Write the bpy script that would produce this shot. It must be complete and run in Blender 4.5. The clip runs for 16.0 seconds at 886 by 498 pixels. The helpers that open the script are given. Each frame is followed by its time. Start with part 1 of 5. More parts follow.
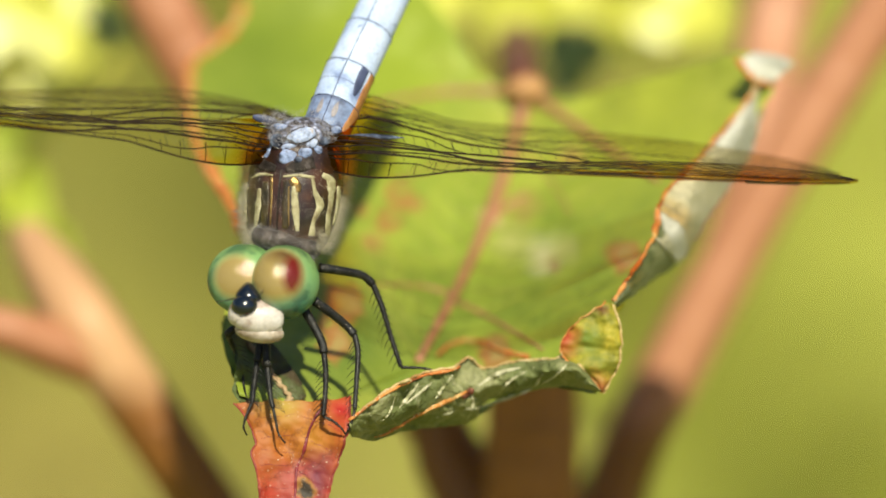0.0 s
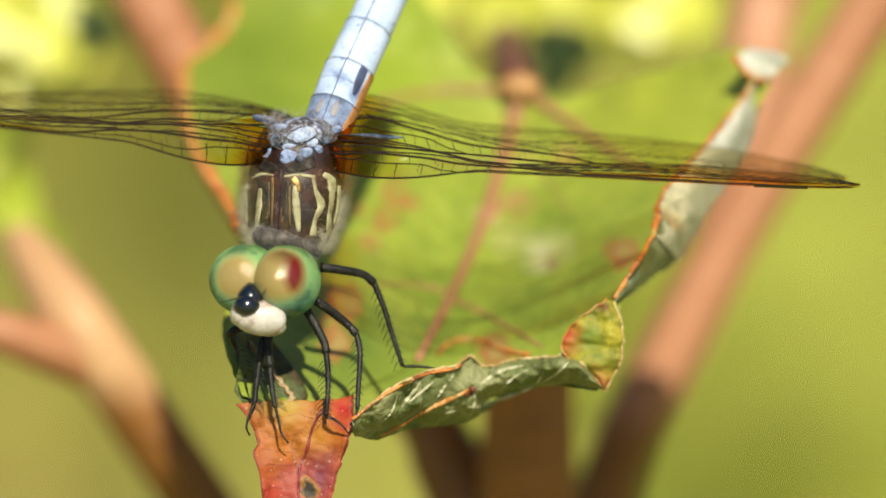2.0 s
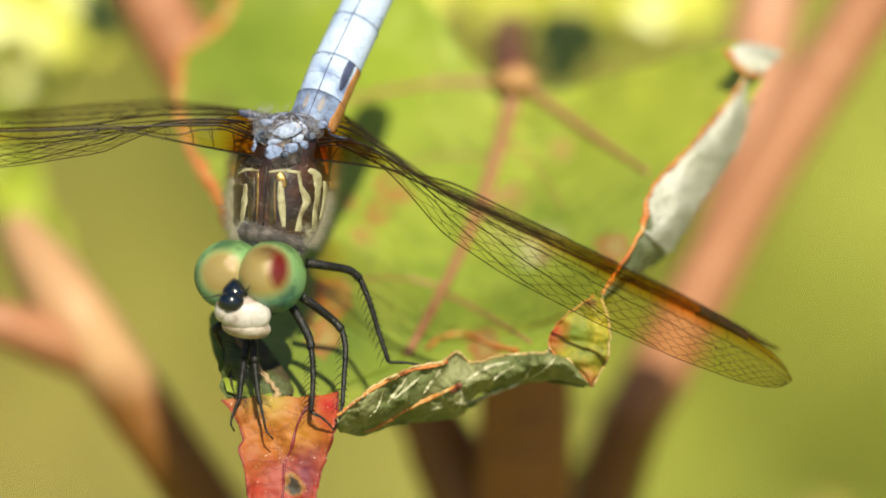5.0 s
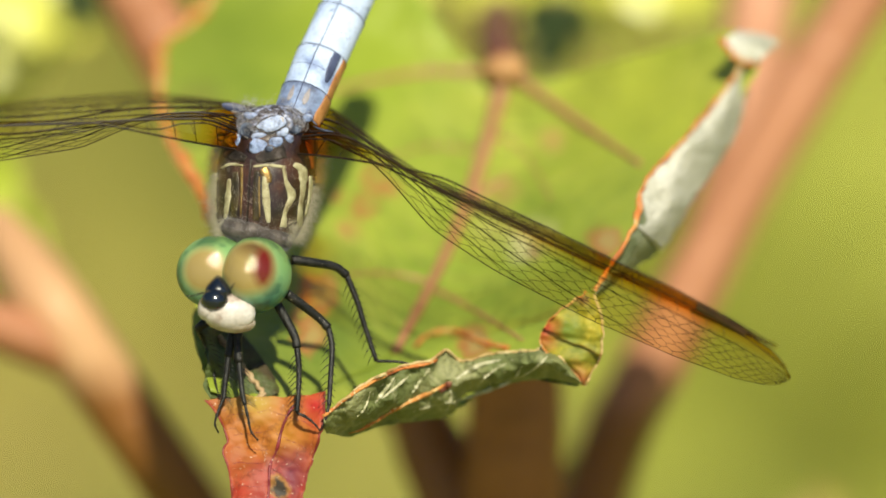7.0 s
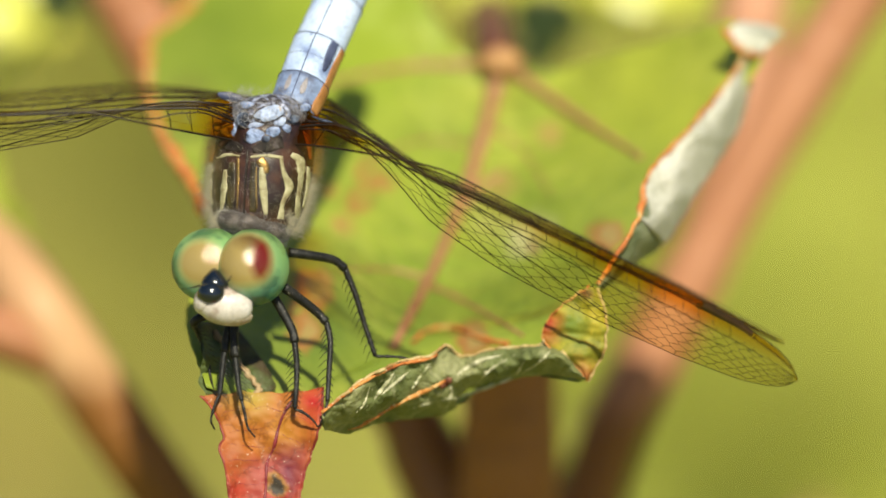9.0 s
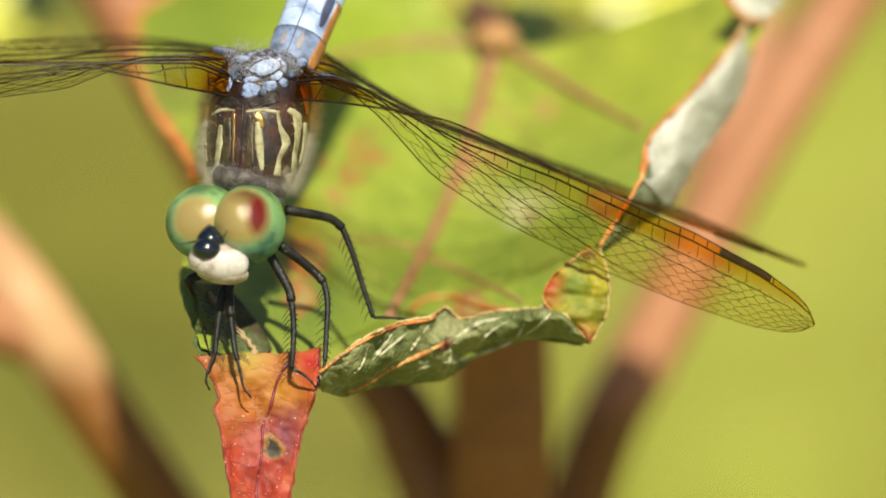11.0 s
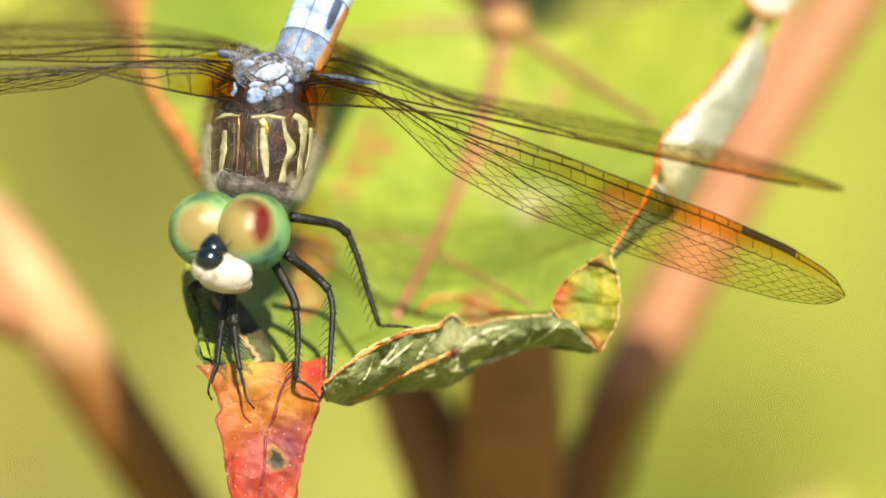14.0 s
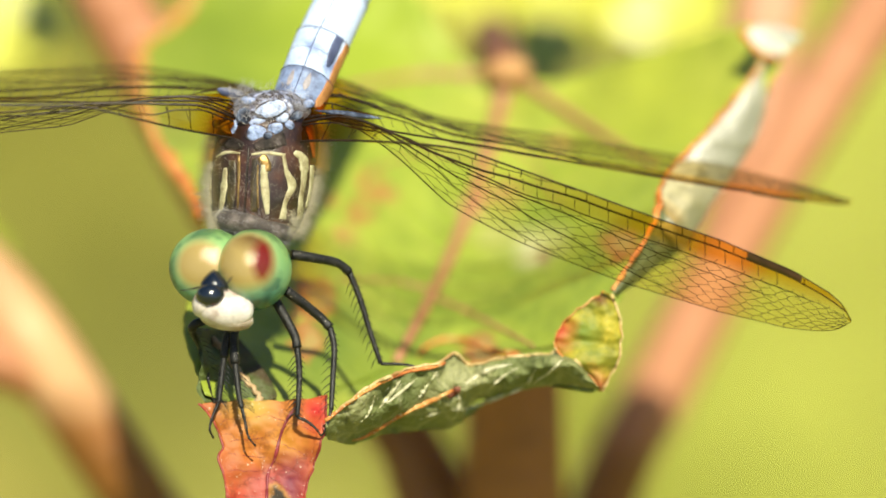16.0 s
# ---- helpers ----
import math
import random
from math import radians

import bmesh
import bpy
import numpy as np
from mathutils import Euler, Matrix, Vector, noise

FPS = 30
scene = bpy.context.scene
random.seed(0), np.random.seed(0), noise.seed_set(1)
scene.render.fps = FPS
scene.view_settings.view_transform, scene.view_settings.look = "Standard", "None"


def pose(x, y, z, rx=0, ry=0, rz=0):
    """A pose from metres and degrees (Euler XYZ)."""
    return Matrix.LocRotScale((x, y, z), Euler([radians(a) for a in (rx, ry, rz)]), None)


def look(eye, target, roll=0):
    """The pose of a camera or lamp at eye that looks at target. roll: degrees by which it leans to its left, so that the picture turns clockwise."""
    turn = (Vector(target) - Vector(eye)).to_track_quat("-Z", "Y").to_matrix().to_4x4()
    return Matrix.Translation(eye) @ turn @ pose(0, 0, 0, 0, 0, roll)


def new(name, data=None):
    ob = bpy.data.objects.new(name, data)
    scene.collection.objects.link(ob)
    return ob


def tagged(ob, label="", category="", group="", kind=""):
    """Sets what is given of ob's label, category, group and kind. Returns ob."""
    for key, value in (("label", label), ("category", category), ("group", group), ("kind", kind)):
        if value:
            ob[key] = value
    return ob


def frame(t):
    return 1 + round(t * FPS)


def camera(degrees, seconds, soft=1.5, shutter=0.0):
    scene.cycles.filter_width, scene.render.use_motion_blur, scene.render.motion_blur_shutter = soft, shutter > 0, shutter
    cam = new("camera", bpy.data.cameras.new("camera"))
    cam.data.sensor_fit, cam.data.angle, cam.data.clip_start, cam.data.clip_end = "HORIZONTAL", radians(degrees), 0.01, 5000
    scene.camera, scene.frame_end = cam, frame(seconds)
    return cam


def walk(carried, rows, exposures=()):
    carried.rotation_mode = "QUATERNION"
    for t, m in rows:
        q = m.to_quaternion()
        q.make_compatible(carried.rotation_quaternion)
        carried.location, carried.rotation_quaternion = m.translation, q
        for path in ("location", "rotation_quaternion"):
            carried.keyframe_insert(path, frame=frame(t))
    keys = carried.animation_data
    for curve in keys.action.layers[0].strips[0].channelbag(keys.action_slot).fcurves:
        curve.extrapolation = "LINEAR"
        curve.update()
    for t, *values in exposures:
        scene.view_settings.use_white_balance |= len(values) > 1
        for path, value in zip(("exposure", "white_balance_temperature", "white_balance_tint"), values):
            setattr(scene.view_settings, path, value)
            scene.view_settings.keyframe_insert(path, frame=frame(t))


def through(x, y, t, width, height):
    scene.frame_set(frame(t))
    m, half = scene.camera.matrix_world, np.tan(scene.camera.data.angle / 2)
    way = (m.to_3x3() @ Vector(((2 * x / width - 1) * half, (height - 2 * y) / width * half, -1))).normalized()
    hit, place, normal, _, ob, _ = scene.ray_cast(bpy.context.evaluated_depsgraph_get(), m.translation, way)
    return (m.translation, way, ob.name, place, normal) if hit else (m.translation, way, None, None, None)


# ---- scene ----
cam = camera(2.9, 16.0, soft=1.8, shutter=0.5)
VIEWS = [  # seconds, eye, the place it looks at, lean
    (0, (0.00000, -0.92501, 1.17373), (0.00000, 0.00000, 0.80000), 0.019),
    (0.5, (0.00045, -0.92427, 1.18671), (0.00000, 0.00003, 0.80007), 0.396),
    (1, (-0.02657, -0.93527, 1.15907), (-0.00006, -0.00002, 0.79995), 0.256),
    (1.5, (-0.02546, -0.93484, 1.15418), (-0.00010, -0.00003, 0.79993), 0.155),
    (2, (-0.01160, -0.92529, 1.17283), (-0.00008, -0.00003, 0.79992), -0.189),
    (2.5, (-0.00435, -0.92638, 1.16788), (-0.00007, -0.00003, 0.79992), -0.097),
    (3, (0.00487, -0.92323, 1.18252), (-0.00005, -0.00002, 0.79994), -0.240),
    (3.5, (-0.00111, -0.92366, 1.17210), (-0.00007, -0.00003, 0.79992), -0.251),
    (4, (-0.00162, -0.92686, 1.16759), (0.00012, -0.00004, 0.79990), -0.110),
    (4.5, (0.01249, -0.92628, 1.17007), (0.00044, -0.00008, 0.79980), -0.356),
    (5, (0.00686, -0.92039, 1.17814), (0.00074, -0.00011, 0.79972), -0.434),
    (7.5, (0.00440, -0.89367, 1.17048), (0.00141, -0.00022, 0.79946), -0.541),
    (8, (0.00350, -0.89320, 1.14961), (0.00142, -0.00024, 0.79940), -0.399),
    (8.5, (-0.00312, -0.88163, 1.16024), (0.00131, -0.00027, 0.79932), -0.342),
    (11, (-0.01770, -0.87553, 1.11415), (0.00129, -0.00122, 0.79698), -0.065),
    (11.5, (-0.02708, -0.87258, 1.09515), (0.00108, -0.00166, 0.79589), 0.255),
    (12, (-0.04328, -0.86946, 1.07645), (0.00077, -0.00183, 0.79548), 0.468),
    (12.5, (-0.03717, -0.84561, 1.11143), (0.00050, -0.00164, 0.79595), 0.192),
    (13, (-0.03993, -0.87307, 1.08614), (0.00090, -0.00153, 0.79621), 0.244),
    (13.5, (-0.03790, -0.86351, 1.10819), (0.00092, -0.00130, 0.79678), 0.211),
    (14, (-0.01553, -0.84748, 1.14086), (0.00090, -0.00103, 0.79744), 0.315),
    (14.5, (-0.03005, -0.85712, 1.11560), (0.00087, -0.00075, 0.79815), 0.264),
    (15, (-0.00012, -0.83821, 1.15741), (0.00083, -0.00049, 0.79879), 0.152),
    (15.5, (0.00983, -0.84341, 1.15014), (0.00085, -0.00034, 0.79916), 0.072),
    (16, (-0.01414, -0.85307, 1.12165), (0.00084, -0.00032, 0.79921), 0.015),
]


def glide(views, step):
    """Poses at even steps along smooth curves through the views; the eye and the place it looks at move together."""
    ts = np.array([v[0] for v in views], float)
    vals = np.array([(*v[1], *v[2], v[3]) for v in views])
    h = np.diff(ts)
    d = np.diff(vals, axis=0) / h[:, None]
    m = np.zeros_like(vals)
    m[0], m[-1] = d[0], d[-1]
    for k in range(1, len(ts) - 1):      # slopes that never overshoot
        w0, w1 = 2 * h[k] + h[k - 1], h[k] + 2 * h[k - 1]
        same = d[k - 1] * d[k] > 0
        safe = np.where(same, d[k - 1], 1), np.where(same, d[k], 1)
        m[k] = np.where(same, (w0 + w1) / (w0 / safe[0] + w1 / safe[1]), 0)
    rows = []
    for t in np.arange(0, ts[-1] + step / 2, step):
        k = min(int(np.searchsorted(ts, t, "right")) - 1, len(h) - 1)
        u = (t - ts[k]) / h[k]
        v = ((1 + 2 * u) * (1 - u) ** 2 * vals[k] + u * (1 - u) ** 2 * h[k] * m[k] + u * u * (3 - 2 * u) * vals[k + 1] + u * u * (u - 1) * h[k] * m[k + 1])
        rows.append((float(t), look(tuple(v[:3]), tuple(v[3:6]), float(v[6]))))
    return rows


EXPOSURES = [(0, 0.3), (8, 0.3), (11, 0.35), (12, 0.38), (12.5, 0.6), (13.5, 0.6), (14, 0.76), (15, 0.84), (16, 0.7)]
walk(cam, glide(VIEWS, 0.1), EXPOSURES)

# ---- the view's axes: a lens looking down at 22 degrees, the insect 0.8 m over the ground ----
TILT = radians(22)
RIGHT = Vector((1, 0, 0))
UP = Vector((0, math.sin(TILT), math.cos(TILT)))
AWAY = Vector((0, math.cos(TILT), -math.sin(TILT)))
CENTRE = Vector((0, 0, 0.8))
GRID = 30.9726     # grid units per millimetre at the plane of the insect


def V(gx, gy, depth=0.0):
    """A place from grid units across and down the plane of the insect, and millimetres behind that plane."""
    k = (1000 + depth) / 1e6 / GRID
    return CENTRE + RIGHT * ((gx - 784) * k) - UP * ((gy - 441) * k) + AWAY * (depth / 1000)


MM = 0.001

# ---- world, sun ----
SUN_WAY = (RIGHT * -0.135 - UP * 0.667 + AWAY).normalized()
world = bpy.data.worlds.new("world")
scene.world = world
world.use_nodes = True
wn = world.node_tree.nodes
sky = wn.new("ShaderNodeTexSky")
sky.sky_type, sky.sun_disc = "NISHITA", False
sky.sun_elevation = math.asin(-SUN_WAY.z)
sky.sun_rotation = math.atan2(-SUN_WAY.x, -SUN_WAY.y)
world.node_tree.links.new(sky.outputs[0], wn["Background"].inputs[0])
wn["Background"].inputs[1].default_value = 0.065
sun = new("sun", bpy.data.lights.new("sun", "SUN"))
sun.data.energy, sun.data.angle, sun.data.color = 5.0, radians(0.53), (0.99, 0.94, 0.71)
sun.matrix_world = look(CENTRE - SUN_WAY * 3, CENTRE)


# ---- materials ----
def nodes_of(name):
    m = bpy.data.materials.new(name)
    m.use_nodes = True
    return m, m.node_tree.nodes, m.node_tree.links, m.node_tree.nodes["Principled BSDF"]


def ramp(n, stops):
    r = n.new("ShaderNodeValToRGB")
    e = r.color_ramp.elements
    while len(e) < len(stops):
        e.new(0.5)
    for el, (p, c) in zip(e, stops):
        el.position, el.color = p, (*c, 1)
    return r


def noise_node(n, l, co, scale, detail=4.0, rough=0.55):
    x = n.new("ShaderNodeTexNoise")
    x.inputs["Scale"].default_value, x.inputs["Detail"].default_value = scale, detail
    x.inputs["Roughness"].default_value = rough
    l.new(co, x.inputs["Vector"])
    return x


def mix(n, l, kind, fac, a, b):
    x = n.new("ShaderNodeMix")
    x.data_type, x.blend_type = "RGBA", kind
    for sock, value in ((x.inputs[0], fac), (x.inputs[6], a), (x.inputs[7], b)):
        if isinstance(value, (int, float)):
            sock.default_value = value
        elif isinstance(value, tuple):
            sock.default_value = (*value, 1)
        else:
            l.new(value, sock)
    return x.outputs[2]


def surface(name, stops, scale=600, fine=4000, rough=0.5, bump=0.3, deep=0.00004, metal=0.0, coat=0.0, coat_rough=0.1,
            through=0.0, tint=None, spec=0.5, sheen=0.0, random_tone=0.0, net=None, speck=None):
    """A mottled surface: a coarse noise runs over the colour stops, a fine one gives grain and relief. Scales are per metre."""
    m, n, l, b = nodes_of(name)
    co = n.new("ShaderNodeTexCoord").outputs["Object"]
    big = noise_node(n, l, co, scale)
    small = noise_node(n, l, co, fine, 3)
    r = ramp(n, stops)
    l.new(big.outputs[0], r.inputs[0])
    grain = ramp(n, [(0.3, (0.78, 0.78, 0.78)), (0.7, (1.1, 1.1, 1.1))])
    l.new(small.outputs[0], grain.inputs[0])
    colour = mix(n, l, "MULTIPLY", 0.8, r.outputs[0], grain.outputs[0])
    if net:      # pale or dark lines round irregular cells: colour, cells per metre, line width, strength
        cells = n.new("ShaderNodeTexVoronoi")
        cells.feature = "DISTANCE_TO_EDGE"
        cells.inputs["Scale"].default_value = net[1]
        l.new(mix(n, l, "ADD", 0.5 / net[1], co, noise_node(n, l, co, net[1] * 1.7, 3).outputs["Color"]), cells.inputs["Vector"])
        nr = ramp(n, [(0.0, (net[3],) * 3), (net[2], (0, 0, 0))])
        l.new(cells.outputs["Distance"], nr.inputs[0])
        colour = mix(n, l, "MIX", nr.outputs[0], colour, net[0])
    if speck:    # scattered specks of dust or scales, on the legs painted glints: colour, per metre, threshold
        sn = noise_node(n, l, co, speck[1], 2)
        sr = ramp(n, [(speck[2], (0, 0, 0)), (speck[2] + 0.05, (0.85, 0.85, 0.85))])
        l.new(sn.outputs[0], sr.inputs[0])
        colour = mix(n, l, "MIX", sr.outputs[0], colour, speck[0])
    if random_tone:
        info = n.new("ShaderNodeObjectInfo")
        rr = ramp(n, [(0, (1 - random_tone,) * 3), (1, (1 + random_tone,) * 3)])
        l.new(info.outputs["Random"], rr.inputs[0])
        colour = mix(n, l, "MULTIPLY", 1.0, colour, rr.outputs[0])
    l.new(colour, b.inputs["Base Color"])
    b.inputs["Roughness"].default_value, b.inputs["Metallic"].default_value = rough, metal
    b.inputs["Coat Weight"].default_value, b.inputs["Coat Roughness"].default_value = coat, coat_rough
    b.inputs["Specular IOR Level"].default_value = spec
    b.inputs["Sheen Weight"].default_value = sheen
    bp = n.new("ShaderNodeBump")
    bp.inputs["Strength"].default_value, bp.inputs["Distance"].default_value = bump, deep
    l.new(small.outputs[0], bp.inputs["Height"])
    l.new(bp.outputs[0], b.inputs["Normal"])
    if through:
        tr = n.new("ShaderNodeBsdfTranslucent")
        l.new(mix(n, l, "MULTIPLY", 1.0, colour, tint) if tint else colour, tr.inputs[0])
        l.new(bp.outputs[0], tr.inputs["Normal"])
        ms = n.new("ShaderNodeMixShader")
        ms.inputs[0].default_value = through
        l.new(b.outputs[0], ms.inputs[1])
        l.new(tr.outputs[0], ms.inputs[2])
        l.new(ms.outputs[0], n["Material Output"].inputs[0])
    return m


def patch_field(n, l, co, centre, radius, soft, flat=False):
    """One inside a ball round a place (flat: inside a rod along the lens's axis), nought outside."""
    d = n.new("ShaderNodeVectorMath")
    d.operation = "SUBTRACT"
    l.new(co, d.inputs[0])
    d.inputs[1].default_value = centre
    if flat:
        c = n.new("ShaderNodeVectorMath")
        c.operation = "CROSS_PRODUCT"
        l.new(d.outputs[0], c.inputs[0])
        c.inputs[1].default_value = AWAY
        d = c
    e = n.new("ShaderNodeVectorMath")
    e.operation = "LENGTH"
    l.new(d.outputs[0], e.inputs[0])
    mr = n.new("ShaderNodeMapRange")
    mr.inputs["From Min"].default_value, mr.inputs["From Max"].default_value = radius + soft, radius - soft
    l.new(e.outputs["Value"], mr.inputs["Value"])
    return mr.outputs[0]


def leaf_surface(name, stops, stains_and_shade, scale=130, through=0.35, rough=0.45, tint=(1.0, 1.1, 0.45), origin=None, net_share=0.4, dust=None):
    """Leaf tissue: mottled between its veins, with stains and painted shade of given colour round given places."""
    m, n, l, b = nodes_of(name)
    co = n.new("ShaderNodeTexCoord").outputs["Object"]
    big = noise_node(n, l, co, scale, 5)
    small = noise_node(n, l, co, 1500, 4)
    cells = n.new("ShaderNodeTexVoronoi")
    cells.feature = "DISTANCE_TO_EDGE"
    cells.inputs["Scale"].default_value = 420
    warp = mix(n, l, "ADD", 0.0022, co, small.outputs["Color"])
    l.new(warp, cells.inputs["Vector"])
    r = ramp(n, stops)
    l.new(big.outputs[0], r.inputs[0])
    net = ramp(n, [(0.0, (1.16, 1.1, 0.95)), (0.07, (1, 1, 1)), (0.5, (0.96, 0.97, 0.96))])
    l.new(cells.outputs["Distance"], net.inputs[0])
    colour = mix(n, l, "MULTIPLY", net_share, r.outputs[0], net.outputs[0])
    grain = ramp(n, [(0.3, (0.86, 0.86, 0.86)), (0.7, (1.1, 1.1, 1.1))])
    l.new(small.outputs[0], grain.inputs[0])
    colour = mix(n, l, "MULTIPLY", 0.6, colour, grain.outputs[0])
    midn = noise_node(n, l, co, scale * 3.3, 5, 0.65)
    midr = ramp(n, [(0.3, (0.62, 0.7, 0.6)), (0.5, (0.95, 0.97, 0.9)), (0.72, (1.22, 1.14, 1.15))])
    l.new(midn.outputs[0], midr.inputs[0])
    colour = mix(n, l, "MULTIPLY", 1.0, colour, midr.outputs[0])
    rag = noise_node(n, l, co, 700, 4)
    wob = mix(n, l, "ADD", 0.0016, co, rag.outputs["Color"])
    for place, radius, soft, tone in stains_and_shade:
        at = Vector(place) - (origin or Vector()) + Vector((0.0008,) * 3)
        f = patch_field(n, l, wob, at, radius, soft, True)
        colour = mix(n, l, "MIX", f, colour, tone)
    if dust:
        dn = ramp(n, [(0.68, (0, 0, 0)), (0.73, (0.7, 0.7, 0.7))])
        l.new(noise_node(n, l, co, 6000, 2).outputs[0], dn.inputs[0])
        colour = mix(n, l, "MIX", dn.outputs[0], colour, dust)
        dk = ramp(n, [(0.0, (0.55, 0.5, 0.5)), (0.05, (1, 1, 1))])
        l.new(cells.outputs["Distance"], dk.inputs[0])
        colour = mix(n, l, "MULTIPLY", 0.7, colour, dk.outputs[0])
    l.new(colour, b.inputs["Base Color"])
    b.inputs["Roughness"].default_value = rough
    h = n.new("ShaderNodeMath")
    h.operation = "ADD"
    l.new(cells.outputs["Distance"], h.inputs[0])
    l.new(small.outputs[0], h.inputs[1])
    bp = n.new("ShaderNodeBump")
    bp.inputs["Strength"].default_value, bp.inputs["Distance"].default_value = 0.35, 0.00012
    l.new(h.outputs[0], bp.inputs["Height"])
    l.new(bp.outputs[0], b.inputs["Normal"])
    tr = n.new("ShaderNodeBsdfTranslucent")
    l.new(mix(n, l, "MULTIPLY", 1.0, colour, tint), tr.inputs[0])
    ms = n.new("ShaderNodeMixShader")
    ms.inputs[0].default_value = through
    l.new(b.outputs[0], ms.inputs[1])
    l.new(tr.outputs[0], ms.inputs[2])
    l.new(ms.outputs[0], n["Material Output"].inputs[0])
    return m


M_CHITIN = surface("dark_chitin", [(0.3, (0.007, 0.004, 0.003)), (0.5, (0.03, 0.011, 0.006)), (0.7, (0.08, 0.03, 0.012))], 700, 9000, 0.34, 0.7, 0.00003, coat=0.5, coat_rough=0.2, speck=((0.25, 0.16, 0.08), 7000, 0.68))
M_OLIVE_BAND = surface("glossy_olive_brown_band", [(0.3, (0.014, 0.01, 0.003)), (0.5, (0.04, 0.027, 0.007)), (0.7, (0.085, 0.06, 0.018))], 1500, 8000, 0.28, 0.8, 0.00003, coat=0.5, coat_rough=0.18)
M_DARK = surface("black_chitin", [(0.3, (0.006, 0.005, 0.004)), (0.7, (0.03, 0.018, 0.012))], 900, 9000, 0.4, 0.6)
M_SHOULDER = surface("dull_dark_shoulder", [(0.35, (0.012, 0.009, 0.008)), (0.55, (0.04, 0.03, 0.026)), (0.7, (0.12, 0.1, 0.1))], 1500, 7000, 0.65, 0.9, 0.00005, spec=0.2)
M_GLINT = surface("golden_glint", [(0.3, (0.22, 0.13, 0.04)), (0.7, (0.5, 0.33, 0.12))], 2500, 9000, 0.3, 0.8, metal=0.85)
# pale specks paint small glints onto the legs
M_LEG = surface("black_leg", [(0.35, (0.003, 0.003, 0.0035)), (0.7, (0.02, 0.019, 0.018))], 2500, 14000, 0.42, 0.9, 0.00004, spec=0.35, speck=((0.26, 0.22, 0.17), 9000, 0.66))
M_HAIR = surface("pale_hair", [(0.3, (0.74, 0.68, 0.52)), (0.7, (0.85, 0.8, 0.68))], 3000, 9000, 0.6, 0.0, through=0.5)
M_DOWN = surface("pale_blue_grey_down", [(0.3, (0.4, 0.37, 0.38)), (0.7, (0.62, 0.62, 0.68))], 3000, 9000, 0.6, 0.0, through=0.4)
M_CREAM = surface("cream_stripe", [(0.3, (0.2, 0.16, 0.08)), (0.5, (0.38, 0.345, 0.2)), (0.7, (0.54, 0.5, 0.33))], 1800, 9000, 0.5, 0.5, speck=((0.2, 0.12, 0.05), 6000, 0.68))
M_COLLAR = surface("grey_hairy_collar", [(0.3, (0.014, 0.01, 0.009)), (0.5, (0.045, 0.033, 0.028)), (0.7, (0.13, 0.105, 0.095))], 1300, 7000, 0.6, 0.9, 0.00008, sheen=0.2)
M_POWDER = surface("pale_blue_powder", [(0.3, (0.16, 0.22, 0.42)), (0.42, (0.4, 0.5, 0.74)), (0.6, (0.52, 0.62, 0.85)), (0.78, (0.62, 0.71, 0.92))], 500, 5000, 0.6, 0.5, net=((0.2, 0.25, 0.42), 420, 0.03, 0.12), speck=((0.14, 0.18, 0.34), 2200, 0.66))
M_SEAM = surface("blue_black_seam", [(0.3, (0.02, 0.025, 0.06)), (0.7, (0.08, 0.1, 0.2))], 900, 9000, 0.5, 0.4)
M_PLATE = surface("powder_blue_plate", [(0.36, (0.04, 0.045, 0.08)), (0.46, (0.14, 0.19, 0.34)), (0.56, (0.24, 0.31, 0.54)), (0.72, (0.4, 0.5, 0.78))], 2200, 8000, 0.4, 1.0, 0.00008, coat=0.2, coat_rough=0.3, speck=((0.03, 0.03, 0.05), 4000, 0.66))
M_SCLERITE = surface("grey_brown_sclerite", [(0.36, (0.012, 0.008, 0.007)), (0.46, (0.06, 0.045, 0.045)), (0.55, (0.2, 0.22, 0.33)), (0.66, (0.48, 0.53, 0.74))], 2600, 6000, 0.5, 0.8, 0.00006, speck=((0.5, 0.42, 0.34), 5000, 0.66))
M_HAZE = surface("blue_grey_haze", [(0.36, (0.07, 0.06, 0.08)), (0.46, (0.26, 0.31, 0.48)), (0.58, (0.42, 0.5, 0.74)), (0.72, (0.58, 0.65, 0.84))], 1700, 6000, 0.6, 1.0, 0.00008, speck=((0.4, 0.33, 0.27), 3000, 0.64))
M_SPINDLE = surface("blue_grey_wing_root", [(0.36, (0.012, 0.014, 0.026)), (0.52, (0.04, 0.052, 0.09)), (0.68, (0.16, 0.2, 0.3))], 1500, 5000, 0.55, 1.0, 0.00008, spec=0.25, speck=((0.3, 0.33, 0.42), 3500, 0.68))
M_WAIST = surface("blue_grey_waist", [(0.34, (0.1, 0.12, 0.2)), (0.5, (0.22, 0.29, 0.48)), (0.66, (0.34, 0.43, 0.68))], 700, 6000, 0.5, 0.8, 0.00006, speck=((0.5, 0.36, 0.24), 700, 0.6))
M_SPOT = surface("pinkish_tan_spot", [(0.3, (0.2, 0.18, 0.2)), (0.7, (0.34, 0.31, 0.33))], 1500, 7000, 0.55, 0.6)
M_AMBER = surface("amber_side", [(0.3, (0.26, 0.1, 0.025)), (0.7, (0.5, 0.24, 0.08))], 900, 6000, 0.45, 0.5)
M_AMBER_DARK = surface("brown_amber_side", [(0.3, (0.12, 0.045, 0.01)), (0.7, (0.28, 0.12, 0.03))], 900, 6000, 0.45, 0.5)
M_FACE = surface("ivory_face", [(0.36, (0.3, 0.21, 0.17)), (0.5, (0.58, 0.52, 0.48)), (0.7, (0.66, 0.62, 0.6))], 700, 5000, 0.45, 0.6, 0.00004, coat=0.1)
